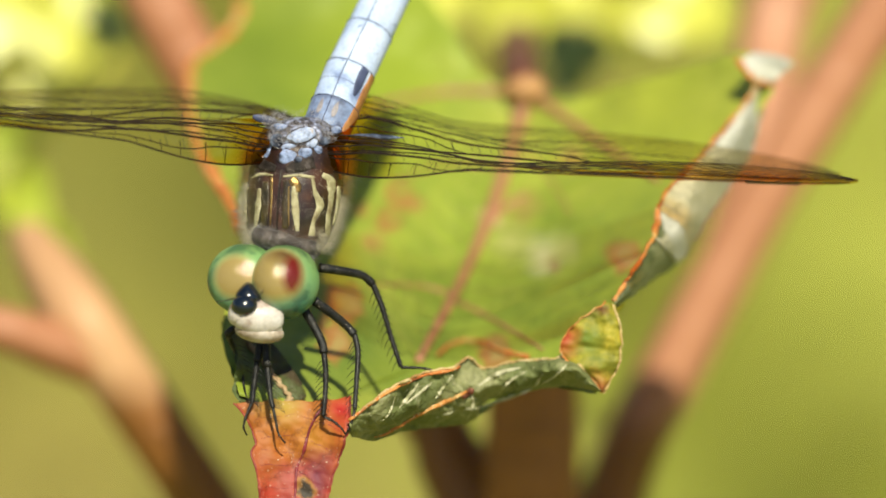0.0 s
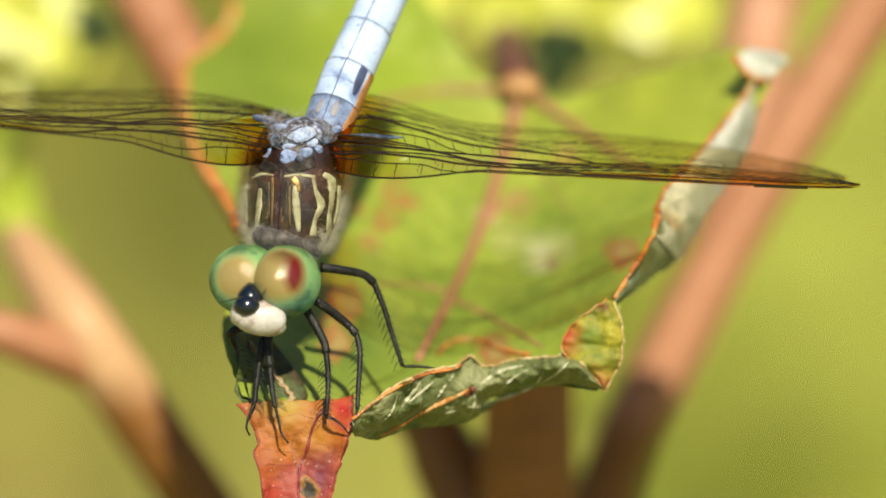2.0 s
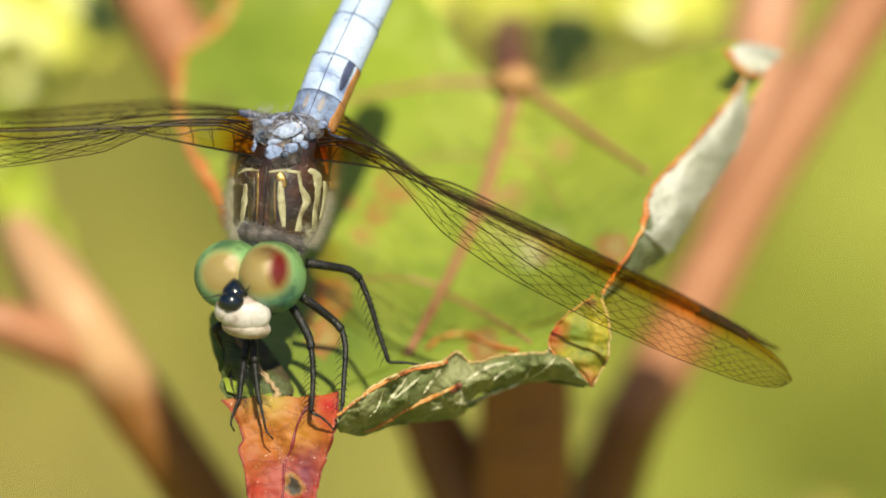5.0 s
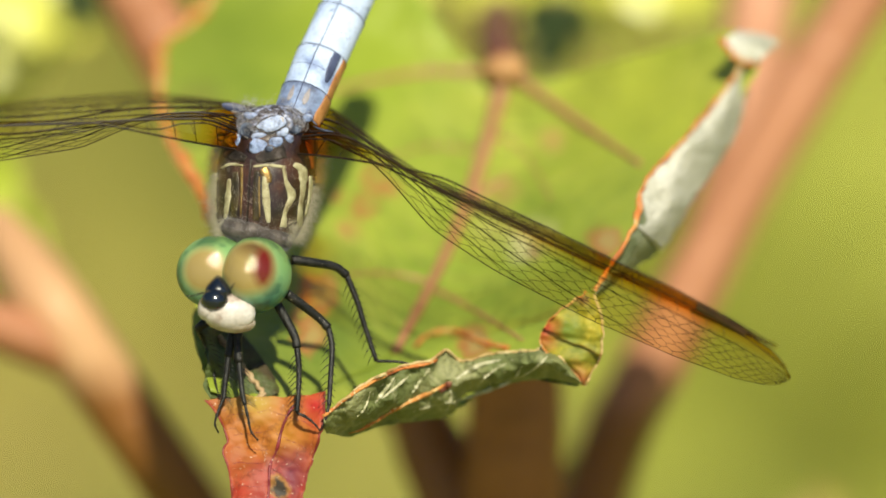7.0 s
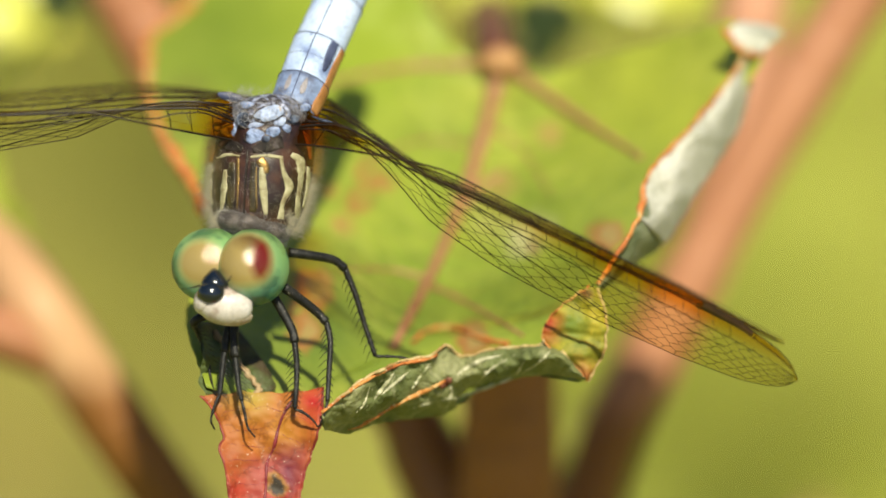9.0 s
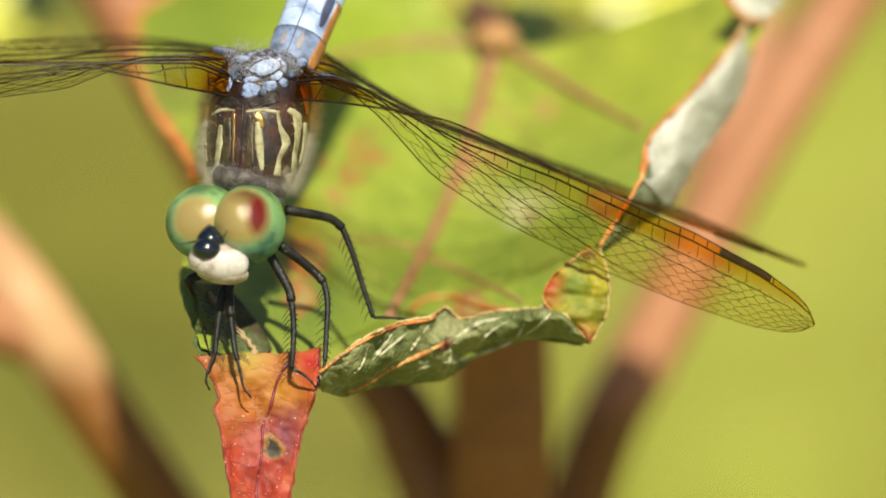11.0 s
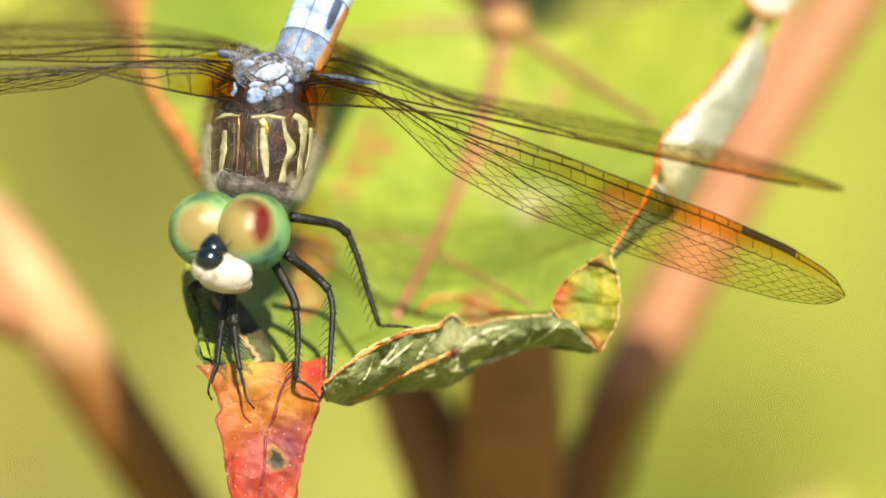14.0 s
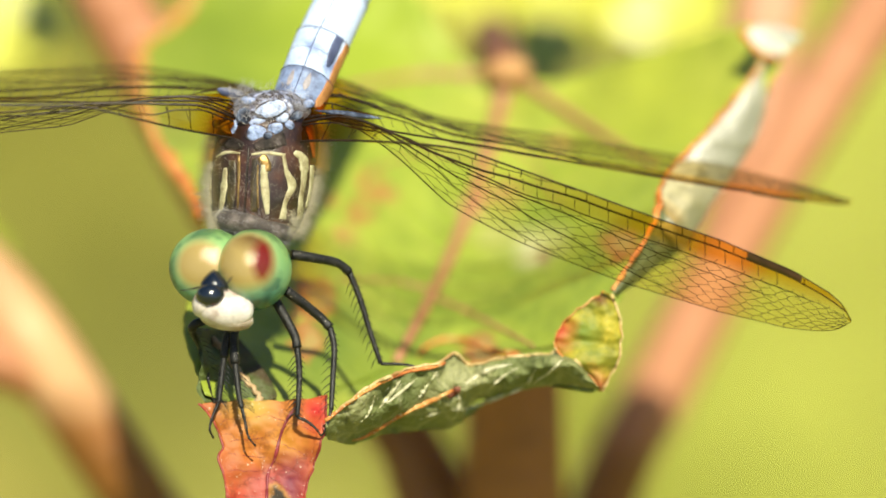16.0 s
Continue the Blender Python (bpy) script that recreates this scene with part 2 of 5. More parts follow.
# the lip's tan is shade under the face, put into the colour
M_SHADED_LIP = surface("painted_shade_lip", [(0.3, (0.3, 0.21, 0.15)), (0.5, (0.5, 0.42, 0.35)), (0.7, (0.62, 0.55, 0.5))], 900, 5000, 0.45, 0.8, 0.00005, coat=0.1, speck=((0.2, 0.12, 0.07), 5000, 0.68))
M_FRONS = surface("metallic_frons", [(0.3, (0.002, 0.002, 0.003)), (0.7, (0.006, 0.012, 0.024))], 900, 9000, 0.2, 0.25, coat=0.6, coat_rough=0.14)
M_STIGMA = surface("dark_stigma", [(0.3, (0.025, 0.012, 0.006)), (0.7, (0.07, 0.03, 0.012))], 900, 9000, 0.4, 0.2)
M_VEIN = surface("wing_vein", [(0.3, (0.006, 0.004, 0.003)), (0.7, (0.035, 0.018, 0.007))], 400, 9000, 0.5, 0.2, spec=0.25)


def facet_normal(n, l, co, per_metre, dome):
    """The normals of a close hexagonal net of small domes over a surface that faces -y: each facet leans outwards from its own middle."""
    def vec(op, a, b=None):
        v = n.new("ShaderNodeVectorMath")
        v.operation = op
        for sock, value in zip(v.inputs, (a, b)):
            if isinstance(value, tuple):
                sock.default_value = value
            elif value is not None:
                l.new(value, sock)
        return v
    tall = math.sqrt(3)
    scaled = vec("MULTIPLY", co, (per_metre, 0, per_metre / tall)).outputs[0]
    offs = []
    for shift in (0.0, 0.5):
        f = vec("FRACTION", vec("ADD", scaled, (shift, 0, shift)).outputs[0]).outputs[0]
        offs.append(vec("MULTIPLY", vec("SUBTRACT", f, (0.5, 0.5, 0.5)).outputs[0], (1, 0, tall)).outputs[0])
    nearer = n.new("ShaderNodeMath")
    nearer.operation = "LESS_THAN"
    l.new(vec("LENGTH", offs[1]).outputs["Value"], nearer.inputs[0])
    l.new(vec("LENGTH", offs[0]).outputs["Value"], nearer.inputs[1])
    off = mix(n, l, "MIX", nearer.outputs[0], offs[0], offs[1])
    back = n.new("ShaderNodeVectorTransform")
    back.vector_type, back.convert_from, back.convert_to = "NORMAL", "OBJECT", "WORLD"
    l.new(vec("MULTIPLY", off, (dome, dome, dome)).outputs[0], back.inputs[0])
    size = vec("LENGTH", vec("MULTIPLY", off, (dome, dome, dome)).outputs[0])
    lean = vec("SCALE", vec("NORMALIZE", back.outputs[0]).outputs[0])
    l.new(size.outputs["Value"], lean.inputs["Scale"])
    geo = n.new("ShaderNodeNewGeometry")
    return vec("NORMALIZE", vec("ADD", geo.outputs["Normal"], lean.outputs[0]).outputs[0]).outputs[0]


def eye_material(name, flush, cap, cap_size):
    """Compound eye: sea green, with an olive tan cap in front, a wine-red flush to one side of it, very fine domed facets."""
    m, n, l, b = nodes_of(name)
    co = n.new("ShaderNodeTexCoord").outputs["Object"]
    sep = n.new("ShaderNodeSeparateXYZ")
    l.new(co, sep.inputs[0])
    soft = noise_node(n, l, co, 500, 3)
    add = n.new("ShaderNodeMath")
    add.operation = "MULTIPLY_ADD"
    l.new(soft.outputs[0], add.inputs[0])
    add.inputs[1].default_value = 0.0009
    l.new(sep.outputs["Z"], add.inputs[2])
    mr = n.new("ShaderNodeMapRange")
    mr.inputs["From Min"].default_value, mr.inputs["From Max"].default_value = -0.0016, 0.0026
    l.new(add.outputs[0], mr.inputs["Value"])
    r = ramp(n, [(0.0, (0.02, 0.12, 0.11)), (0.2, (0.1, 0.29, 0.21)), (0.4, (0.16, 0.34, 0.18)), (0.7, (0.17, 0.33, 0.13)), (1.0, (0.15, 0.24, 0.08))])
    l.new(mr.outputs[0], r.inputs[0])
    blot = noise_node(n, l, co, 750, 2)
    br = ramp(n, [(0.38, (0.22, 0.34, 0.4)), (0.56, (1.12, 1.1, 1.04))])
    l.new(blot.outputs[0], br.inputs[0])
    colour = mix(n, l, "MULTIPLY", 0.75, r.outputs[0], br.outputs[0])
    wob = mix(n, l, "ADD", 0.0002, co, soft.outputs["Color"])
    halo = patch_field(n, l, wob, cap, cap_size + 0.00010, 0.00042)
    colour = mix(n, l, "MIX", halo, colour, (0.33, 0.38, 0.15))
    face = patch_field(n, l, wob, cap, cap_size, 0.00028)
    colour = mix(n, l, "MIX", face, colour, (0.31, 0.225, 0.075))

    def in_cap(centre, radius, soft_edge, tone, under):
        field = patch_field(n, l, co, centre, radius, soft_edge)
        both = n.new("ShaderNodeMath")
        both.operation = "MULTIPLY"
        l.new(field, both.inputs[0])
        l.new(face, both.inputs[1])
        return mix(n, l, "MIX", both.outputs[0], under, tone)
    if flush:
        colour = in_cap((0.0000, -0.0016, 0.0021), 0.0011, 0.0006, (0.085, 0.04, 0.01), colour)
        colour = in_cap((0.00110, -0.0019, 0.0005), 0.00136, 0.0003, flush, colour)
    l.new(colour, b.inputs["Base Color"])
    b.inputs["Roughness"].default_value = 0.4
    b.inputs["Specular IOR Level"].default_value = 0.06
    gl = n.new("ShaderNodeBsdfAnisotropic")      # each domed facet mirrors the sun, together they show one flat bright patch
    gl.distribution = "GGX"
    gl.inputs["Color"].default_value = (1.0, 0.86, 0.72, 1)
    gl.inputs["Roughness"].default_value = 0.07
    l.new(facet_normal(n, l, co, 33000, 0.5), gl.inputs["Normal"])
    ms = n.new("ShaderNodeMixShader")
    ms.inputs[0].default_value = 0.1
    l.new(b.outputs[0], ms.inputs[1])
    l.new(gl.outputs[0], ms.inputs[2])
    l.new(ms.outputs[0], n["Material Output"].inputs[0])
    return m


def membrane_material():
    """Wing membrane: clear, faintly smoky, glossy, amber towards the root and along the front."""
    m, n, l, b = nodes_of("wing_membrane")
    co = n.new("ShaderNodeTexCoord").outputs["Object"]
    sep = n.new("ShaderNodeSeparateXYZ")
    l.new(co, sep.inputs[0])
    rag = noise_node(n, l, co, 350, 3)
    add = n.new("ShaderNodeMath")
    add.operation = "MULTIPLY_ADD"
    l.new(rag.outputs[0], add.inputs[0])
    add.inputs[1].default_value = 0.004
    l.new(sep.outputs["X"], add.inputs[2])
    mr = n.new("ShaderNodeMapRange")
    mr.inputs["From Min"].default_value, mr.inputs["From Max"].default_value = 0.0, 0.032
    l.new(add.outputs[0], mr.inputs["Value"])
    r = ramp(n, [(0.1, (0.74, 0.36, 0.02)), (0.15, (0.88, 0.64, 0.14)), (0.21, (0.97, 0.95, 0.86)), (0.5, (0.98, 0.96, 0.86)), (0.7, (0.95, 0.87, 0.62)), (1.0, (0.9, 0.82, 0.58))])
    l.new(mr.outputs[0], r.inputs[0])
    fm = n.new("ShaderNodeMapRange")
    fm.inputs["From Min"].default_value, fm.inputs["From Max"].default_value = 0.0005, 0.0016
    l.new(sep.outputs["Y"], fm.inputs["Value"])
    om = n.new("ShaderNodeMapRange")
    om.inputs["From Min"].default_value, om.inputs["From Max"].default_value = 0.013, 0.021
    l.new(add.outputs[0], om.inputs["Value"])
    both = n.new("ShaderNodeMath")
    both.operation = "MULTIPLY"
    l.new(fm.outputs[0], both.inputs[0])
    l.new(om.outputs[0], both.inputs[1])
    tone = mix(n, l, "MULTIPLY", both.outputs[0], r.outputs[0], (0.86, 0.58, 0.16))
    clear = n.new("ShaderNodeBsdfTransparent")
    l.new(tone, clear.inputs[0])
    b.inputs["Base Color"].default_value = (0.1, 0.06, 0.02, 1)
    b.inputs["Roughness"].default_value = 0.22
    bp = n.new("ShaderNodeBump")
    bp.inputs["Strength"].default_value, bp.inputs["Distance"].default_value = 0.5, 0.00006
    l.new(noise_node(n, l, co, 1500, 3).outputs[0], bp.inputs["Height"])
    l.new(bp.outputs[0], b.inputs["Normal"])
    ms = n.new("ShaderNodeMixShader")
    ms.inputs[0].default_value = 0.045
    l.new(clear.outputs[0], ms.inputs[1])
    l.new(b.outputs[0], ms.inputs[2])
    l.new(ms.outputs[0], n["Material Output"].inputs[0])
    return m


M_EYE = eye_material("compound_eye", (0.13, 0.007, 0.001), (-0.00045, -0.0018, 0.0005), 0.00150)
M_EYE_PALE = eye_material("compound_eye_pale", None, (-0.0005, -0.0017, 0.0003), 0.00125)
M_MEMBRANE = membrane_material()
M_STEM = surface("pink_young_bark", [(0.3, (0.38, 0.155, 0.08)), (0.7, (0.54, 0.27, 0.16))], 60, 900, 0.5, 0.6, 0.0002)
M_STEM_PALE = surface("pale_tan_bark", [(0.3, (0.42, 0.26, 0.11)), (0.7, (0.6, 0.38, 0.18))], 60, 900, 0.5, 0.6, 0.0002)
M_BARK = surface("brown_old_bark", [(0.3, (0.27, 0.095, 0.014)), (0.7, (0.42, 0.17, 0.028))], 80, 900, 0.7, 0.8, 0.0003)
M_REDSTALK = surface("dark_red_stalk", [(0.3, (0.11, 0.026, 0.014)), (0.7, (0.18, 0.05, 0.025))], 200, 2000, 0.5, 0.4)
M_RIB = surface("pink_leaf_rib", [(0.3, (0.34, 0.14, 0.075)), (0.7, (0.48, 0.23, 0.12))], 500, 4000, 0.5, 0.4, through=0.15)
M_KNOB = surface("tan_stalk_knob", [(0.3, (0.32, 0.15, 0.055)), (0.7, (0.5, 0.27, 0.1))], 700, 5000, 0.6, 0.8, 0.0001)
M_DRYEDGE = surface("dry_rust_margin", [(0.3, (0.3, 0.08, 0.018)), (0.45, (0.55, 0.17, 0.035)), (0.58, (0.6, 0.25, 0.06)), (0.72, (0.66, 0.47, 0.2))], 700, 5000, 0.65, 0.9, 0.00012, speck=((0.65, 0.55, 0.32), 4000, 0.62))
M_PALEEDGE = surface("cream_dry_margin", [(0.3, (0.35, 0.17, 0.05)), (0.5, (0.55, 0.4, 0.17)), (0.7, (0.68, 0.58, 0.34))], 700, 5000, 0.65, 0.9, 0.00012, speck=((0.2, 0.06, 0.02), 3000, 0.64))
M_UNDER = surface("grey_green_leaf_back", [(0.28, (0.09, 0.11, 0.026)), (0.45, (0.16, 0.185, 0.06)), (0.6, (0.24, 0.25, 0.1)), (0.78, (0.38, 0.37, 0.2))], 220, 3500, 0.65, 1.0, 0.0002, through=0.12, net=((0.4, 0.39, 0.22), 330, 0.08, 0.4), speck=((0.5, 0.47, 0.32), 3400, 0.68))
M_SHADED_UNDER = surface("painted_shade_leaf_back", [(0.3, (0.11, 0.14, 0.07)), (0.5, (0.2, 0.23, 0.13)), (0.66, (0.3, 0.32, 0.2)), (0.8, (0.46, 0.45, 0.3))], 330, 3000, 0.6, 0.9, 0.00015, net=((0.42, 0.42, 0.3), 420, 0.08, 0.4))
M_PALE_UNDER = surface("silvery_leaf_back", [(0.28, (0.32, 0.31, 0.23)), (0.42, (0.5, 0.49, 0.41)), (0.6, (0.62, 0.6, 0.53)), (0.78, (0.7, 0.67, 0.6))], 260, 3000, 0.6, 0.9, 0.00015, net=((0.36, 0.36, 0.28), 500, 0.06, 0.5))
M_RIBKNOT = surface("dark_red_knot", [(0.3, (0.1, 0.025, 0.02)), (0.7, (0.3, 0.1, 0.05))], 1200, 5000, 0.6, 0.8)
M_PALERIB = surface("pale_net_rib", [(0.36, (0.26, 0.27, 0.13)), (0.5, (0.46, 0.44, 0.28)), (0.66, (0.62, 0.58, 0.42))], 1800, 6000, 0.6, 0.8)
M_FOLD = surface("tan_dry_fold", [(0.3, (0.2, 0.1, 0.05)), (0.5, (0.4, 0.26, 0.13)), (0.7, (0.55, 0.42, 0.26))], 900, 5000, 0.6, 0.9, 0.00012)
M_BROWN = surface("withered_brown_leaf", [(0.3, (0.04, 0.026, 0.012)), (0.42, (0.07, 0.05, 0.02)), (0.52, (0.07, 0.095, 0.025)), (0.66, (0.11, 0.14, 0.04)), (0.8, (0.3, 0.21, 0.1))], 300, 4000, 0.6, 0.9, 0.00015)
M_BACKLEAF = surface("yellow_green_leaf", [(0.3, (0.3, 0.4, 0.03)), (0.7, (0.55, 0.6, 0.06))], 60, 600, 0.5, 0.3, 0.0002, through=0.3, random_tone=0.2)
M_LIME = surface("lime_meadow_leaf", [(0.3, (0.3, 0.325, 0.035)), (0.7, (0.42, 0.435, 0.065))], 30, 300, 0.7, 0.2, 0.0002, through=0.2)
M_OLIVE = surface("olive_meadow_leaf", [(0.3, (0.16, 0.155, 0.018)), (0.7, (0.23, 0.22, 0.026))], 30, 300, 0.7, 0.2, 0.0002, through=0.2)
M_STRAW = surface("straw_meadow_leaf", [(0.3, (0.34, 0.29, 0.055)), (0.7, (0.46, 0.38, 0.1))], 30, 300, 0.7, 0.2, 0.0002, through=0.2)
# a sunlit and a shaded leaf tone, the light put into the colours
M_GLOW = surface("painted_sunlit_leaf", [(0.3, (0.44, 0.46, 0.045)), (0.7, (0.64, 0.62, 0.1))], 60, 600, 0.35, 0.3, 0.0002, through=0.08)
M_DARKLEAF = surface("painted_shade_leaf", [(0.3, (0.012, 0.028, 0.004)), (0.7, (0.03, 0.055, 0.008))], 60, 600, 0.5, 0.3, 0.0002, through=0.15, random_tone=0.2)


# ---- mesh helpers ----
def part(name, bm, material, parent=None, label="", smooth=True):
    """Links a bmesh, given in world space, as one mesh object, under a thing or a part if one is given."""
    if parent is not None:
        bm.transform(parent.matrix_world.inverted())
    me = bpy.data.meshes.new(name)
    bm.normal_update()
    for f in bm.faces:
        f.smooth = smooth
    bm.to_mesh(me)
    bm.free()
    me.materials.append(material)
    ob = new(name, me)
    if parent is not None:
        ob.parent = parent
        ob.matrix_world = parent.matrix_world
    if label:
        tagged(ob, label)
    return ob


def empty(name, place):
    ob = new(name)
    ob.empty_display_size = 0.003
    ob.location = place
    ob.matrix_world = Matrix.Translation(place)
    return ob


def spline(points, steps):
    """A smooth curve through points (tuples or vectors of any length)."""
    p = [Vector(q) for q in points]
    p = [2 * p[0] - p[1]] + p + [2 * p[-1] - p[-2]]
    out = []
    for i in range(1, len(p) - 2):
        a, b, c, d = p[i - 1:i + 3]
        for k in range(steps):
            t = k / steps
            out.append(0.5 * (2 * b + (c - a) * t + (2 * a - 5 * b + 4 * c - d) * t * t + (3 * b - a - 3 * c + d) * t ** 3))
    return out + [p[-2].copy()]


def rings(bm, loops, cap=True):
    vs = [[bm.verts.new(q) for q in lp] for lp in loops]
    k = len(vs[0])
    for a, b in zip(vs, vs[1:]):
        for i in range(k):
            bm.faces.new((a[i], a[(i + 1) % k], b[(i + 1) % k], b[i]))
    if cap:
        bm.faces.new(vs[0][::-1])
        bm.faces.new(vs[-1])


def tube(bm, pts, radii, seg=8, flat=1.0, cap=True):
    """A round rod along pts, with a radius for each; flat squeezes it along the line of sight."""
    loops, side = [], None
    for i, p in enumerate(pts):
        way = (pts[min(i + 1, len(pts) - 1)] - pts[max(i - 1, 0)]).normalized()
        side = way.cross(AWAY) if side is None or side.length < 1e-9 else side - way * side.dot(way)
        if side.length < 1e-9:
            side = way.orthogonal()
        side.normalize()
        up = side.cross(way)
        r = radii[i]
        loops.append([p + side * (r * math.cos(2 * math.pi * k / seg)) + up * (flat * r * math.sin(2 * math.pi * k / seg)) for k in range(seg)])
    rings(bm, loops, cap)


def ball(bm, centre, ax, ay, az, seg=32, rows=20, lumps=0.0, rate=900):
    """An ellipsoid with half axes ax, ay, az (vectors)."""
    loops = []
    for j in range(1, rows):
        th = math.pi * j / rows
        lp = []
        for k in range(seg):
            ph = 2 * math.pi * k / seg
            q = ax * (math.sin(th) * math.cos(ph)) + ay * (math.sin(th) * math.sin(ph)) + az * math.cos(th)
            if lumps:
                q = q * (1 + lumps * noise.noise((centre + q) * rate))
            lp.append(centre + q)
        loops.append(lp)
    vs = [[bm.verts.new(q) for q in lp] for lp in loops]
    top, low = bm.verts.new(centre + az), bm.verts.new(centre - az)
    for a, b in zip(vs, vs[1:]):
        for i in range(seg):
            bm.faces.new((a[i], b[i], b[(i + 1) % seg], a[(i + 1) % seg]))
    for i in range(seg):
        bm.faces.new((top, vs[0][i], vs[0][(i + 1) % seg]))
        bm.faces.new((low, vs[-1][(i + 1) % seg], vs[-1][i]))


def sheet(bm, grid, thick=0.0):
    """A sheet over rows of points, with a thickness away from the eye."""
    def lay(off):
        return [[bm.verts.new(q + off) for q in row] for row in grid]
    a = lay(Vector())
    for r0, r1 in zip(a, a[1:]):
        for i in range(len(r0) - 1):
            bm.faces.new((r0[i], r0[i + 1], r1[i + 1], r1[i]))
    if thick:
        b = lay(AWAY * thick)
        for r0, r1 in zip(b, b[1:]):
            for i in range(len(r0) - 1):
                bm.faces.new((r0[i], r1[i], r1[i + 1], r0[i + 1]))
        n, m = len(a), len(a[0])
        rim = [(i, 0) for i in range(n)] + [(n - 1, j) for j in range(1, m)] + [(i, m - 1) for i in range(n - 2, -1, -1)] + [(0, j) for j in range(m - 2, 0, -1)]
        for (i, j), (k, o) in zip(rim, rim[1:] + rim[:1]):
            bm.faces.new((a[i][j], a[k][o], b[k][o], b[i][j]))


# ---- ground and far green ----
def ground_material():
    m, n, l, b = nodes_of("meadow_ground")
    co = n.new("ShaderNodeTexCoord").outputs["Object"]
    big = noise_node(n, l, co, 5.0, 3)
    small = noise_node(n, l, co, 60, 5)
    r = ramp(n, [(0.3, (0.17, 0.18, 0.02)), (0.5, (0.24, 0.24, 0.03)), (0.7, (0.32, 0.28, 0.06))])
    l.new(big.outputs[0], r.inputs[0])
    g = ramp(n, [(0.3, (0.6, 0.6, 0.6)), (0.7, (1.15, 1.15, 1.15))])
    l.new(small.outputs[0], g.inputs[0])
    l.new(mix(n, l, "MULTIPLY", 0.8, r.outputs[0], g.outputs[0]), b.inputs["Base Color"])
    b.inputs["Roughness"].default_value = 0.9
    bp = n.new("ShaderNodeBump")
    bp.inputs["Distance"].default_value = 0.01
    l.new(small.outputs[0], bp.inputs["Height"])
    l.new(bp.outputs[0], b.inputs["Normal"])
    return m


def ground():
    bm = bmesh.new()
    edge = [-600, -60, -12, -5, -3, -2, -1, 0, 1, 2, 3, 4, 5, 8, 14, 60, 600]
    vs = [[bm.verts.new((x, y, 0.012 * noise.noise(Vector((x, y, 0)) * 1.3) if abs(x) < 20 and abs(y) < 20 else 0)) for x in edge] for y in edge]
    for a, b in zip(vs, vs[1:]):
        for i in range(len(a) - 1):
            bm.faces.new((a[i], a[i + 1], b[i + 1], b[i]))
    tagged(part("ground", bm, ground_material()), "sunlit yellow-green meadow ground, far out of focus", "ground", kind="structure")


# ---- stems of the shrub ----
def bark_shaded_below(name, young, at):
    """Young bark with shade painted in as brown below a given height of the stem, with a ragged change."""
    m, n, l, b = nodes_of(name)
    co = n.new("ShaderNodeTexCoord").outputs["Object"]
    dot = n.new("ShaderNodeVectorMath")
    dot.operation = "DOT_PRODUCT"
    l.new(co, dot.inputs[0])
    dot.inputs[1].default_value = UP
    add = n.new("ShaderNodeMath")
    add.operation = "MULTIPLY_ADD"
    l.new(noise_node(n, l, co, 260, 3).outputs[0], add.inputs[0])
    add.inputs[1].default_value = 0.003
    l.new(dot.outputs["Value"], add.inputs[2])
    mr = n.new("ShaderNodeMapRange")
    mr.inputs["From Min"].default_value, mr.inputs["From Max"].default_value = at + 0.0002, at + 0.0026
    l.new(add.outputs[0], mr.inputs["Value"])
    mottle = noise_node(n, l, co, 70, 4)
    # the second ramp is the brown that stands for the shaded stretch
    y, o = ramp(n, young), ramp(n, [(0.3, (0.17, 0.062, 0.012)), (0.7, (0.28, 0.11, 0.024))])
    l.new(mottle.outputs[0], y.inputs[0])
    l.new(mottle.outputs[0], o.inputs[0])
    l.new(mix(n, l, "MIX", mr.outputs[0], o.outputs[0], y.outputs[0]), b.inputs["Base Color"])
    b.inputs["Roughness"].default_value = 0.55
    bp = n.new("ShaderNodeBump")
    bp.inputs["Distance"].default_value = 0.0002
    l.new(noise_node(n, l, co, 900, 3).outputs[0], bp.inputs["Height"])
    l.new(bp.outputs[0], b.inputs["Normal"])
    return m


PINK = [(0.3, (0.34, 0.132, 0.062)), (0.7, (0.47, 0.215, 0.115))]
PALE = [(0.3, (0.44, 0.24, 0.12)), (0.7, (0.6, 0.35, 0.18))]


def stem(name, label, line, radii, material, splits=None, seg=16):
    """A woody shoot along (gx, gy, depth) points with radii in millimetres; knots and slight bends."""
    pts = spline([V(*q) for q in line], 10)
    rad = [q.x * MM for q in spline([(r, 0, 0) for r in radii], 10)]
    rad = [r * (1 + 0.05 * noise.noise(p * 180)) for r, p in zip(rad, pts)]
    root = empty(name, pts[-1])
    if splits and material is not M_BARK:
        material = bark_shaded_below("painted_shade_bark", PALE if material is M_STEM_PALE else PINK, (pts[splits] - pts[-1]).dot(UP))
    bm = bmesh.new()
    tube(bm, pts, rad, seg, cap=False)
    part("shoot", bm, material, root)
    for k in range(14, len(pts) - 6, 17):      # leaf scars: low collars round the shoot
        bm = bmesh.new()
        tube(bm, [pts[k].lerp(pts[k + 1], s) for s in (0.0, 0.3, 0.6, 0.9)], [rad[k] * f for f in (1.0, 1.04, 1.04, 1.0)], seg, cap=False)
        part("leaf_scar", bm, material, root)
    return tagged(root, label, "plant stem", "stems of the shrub")


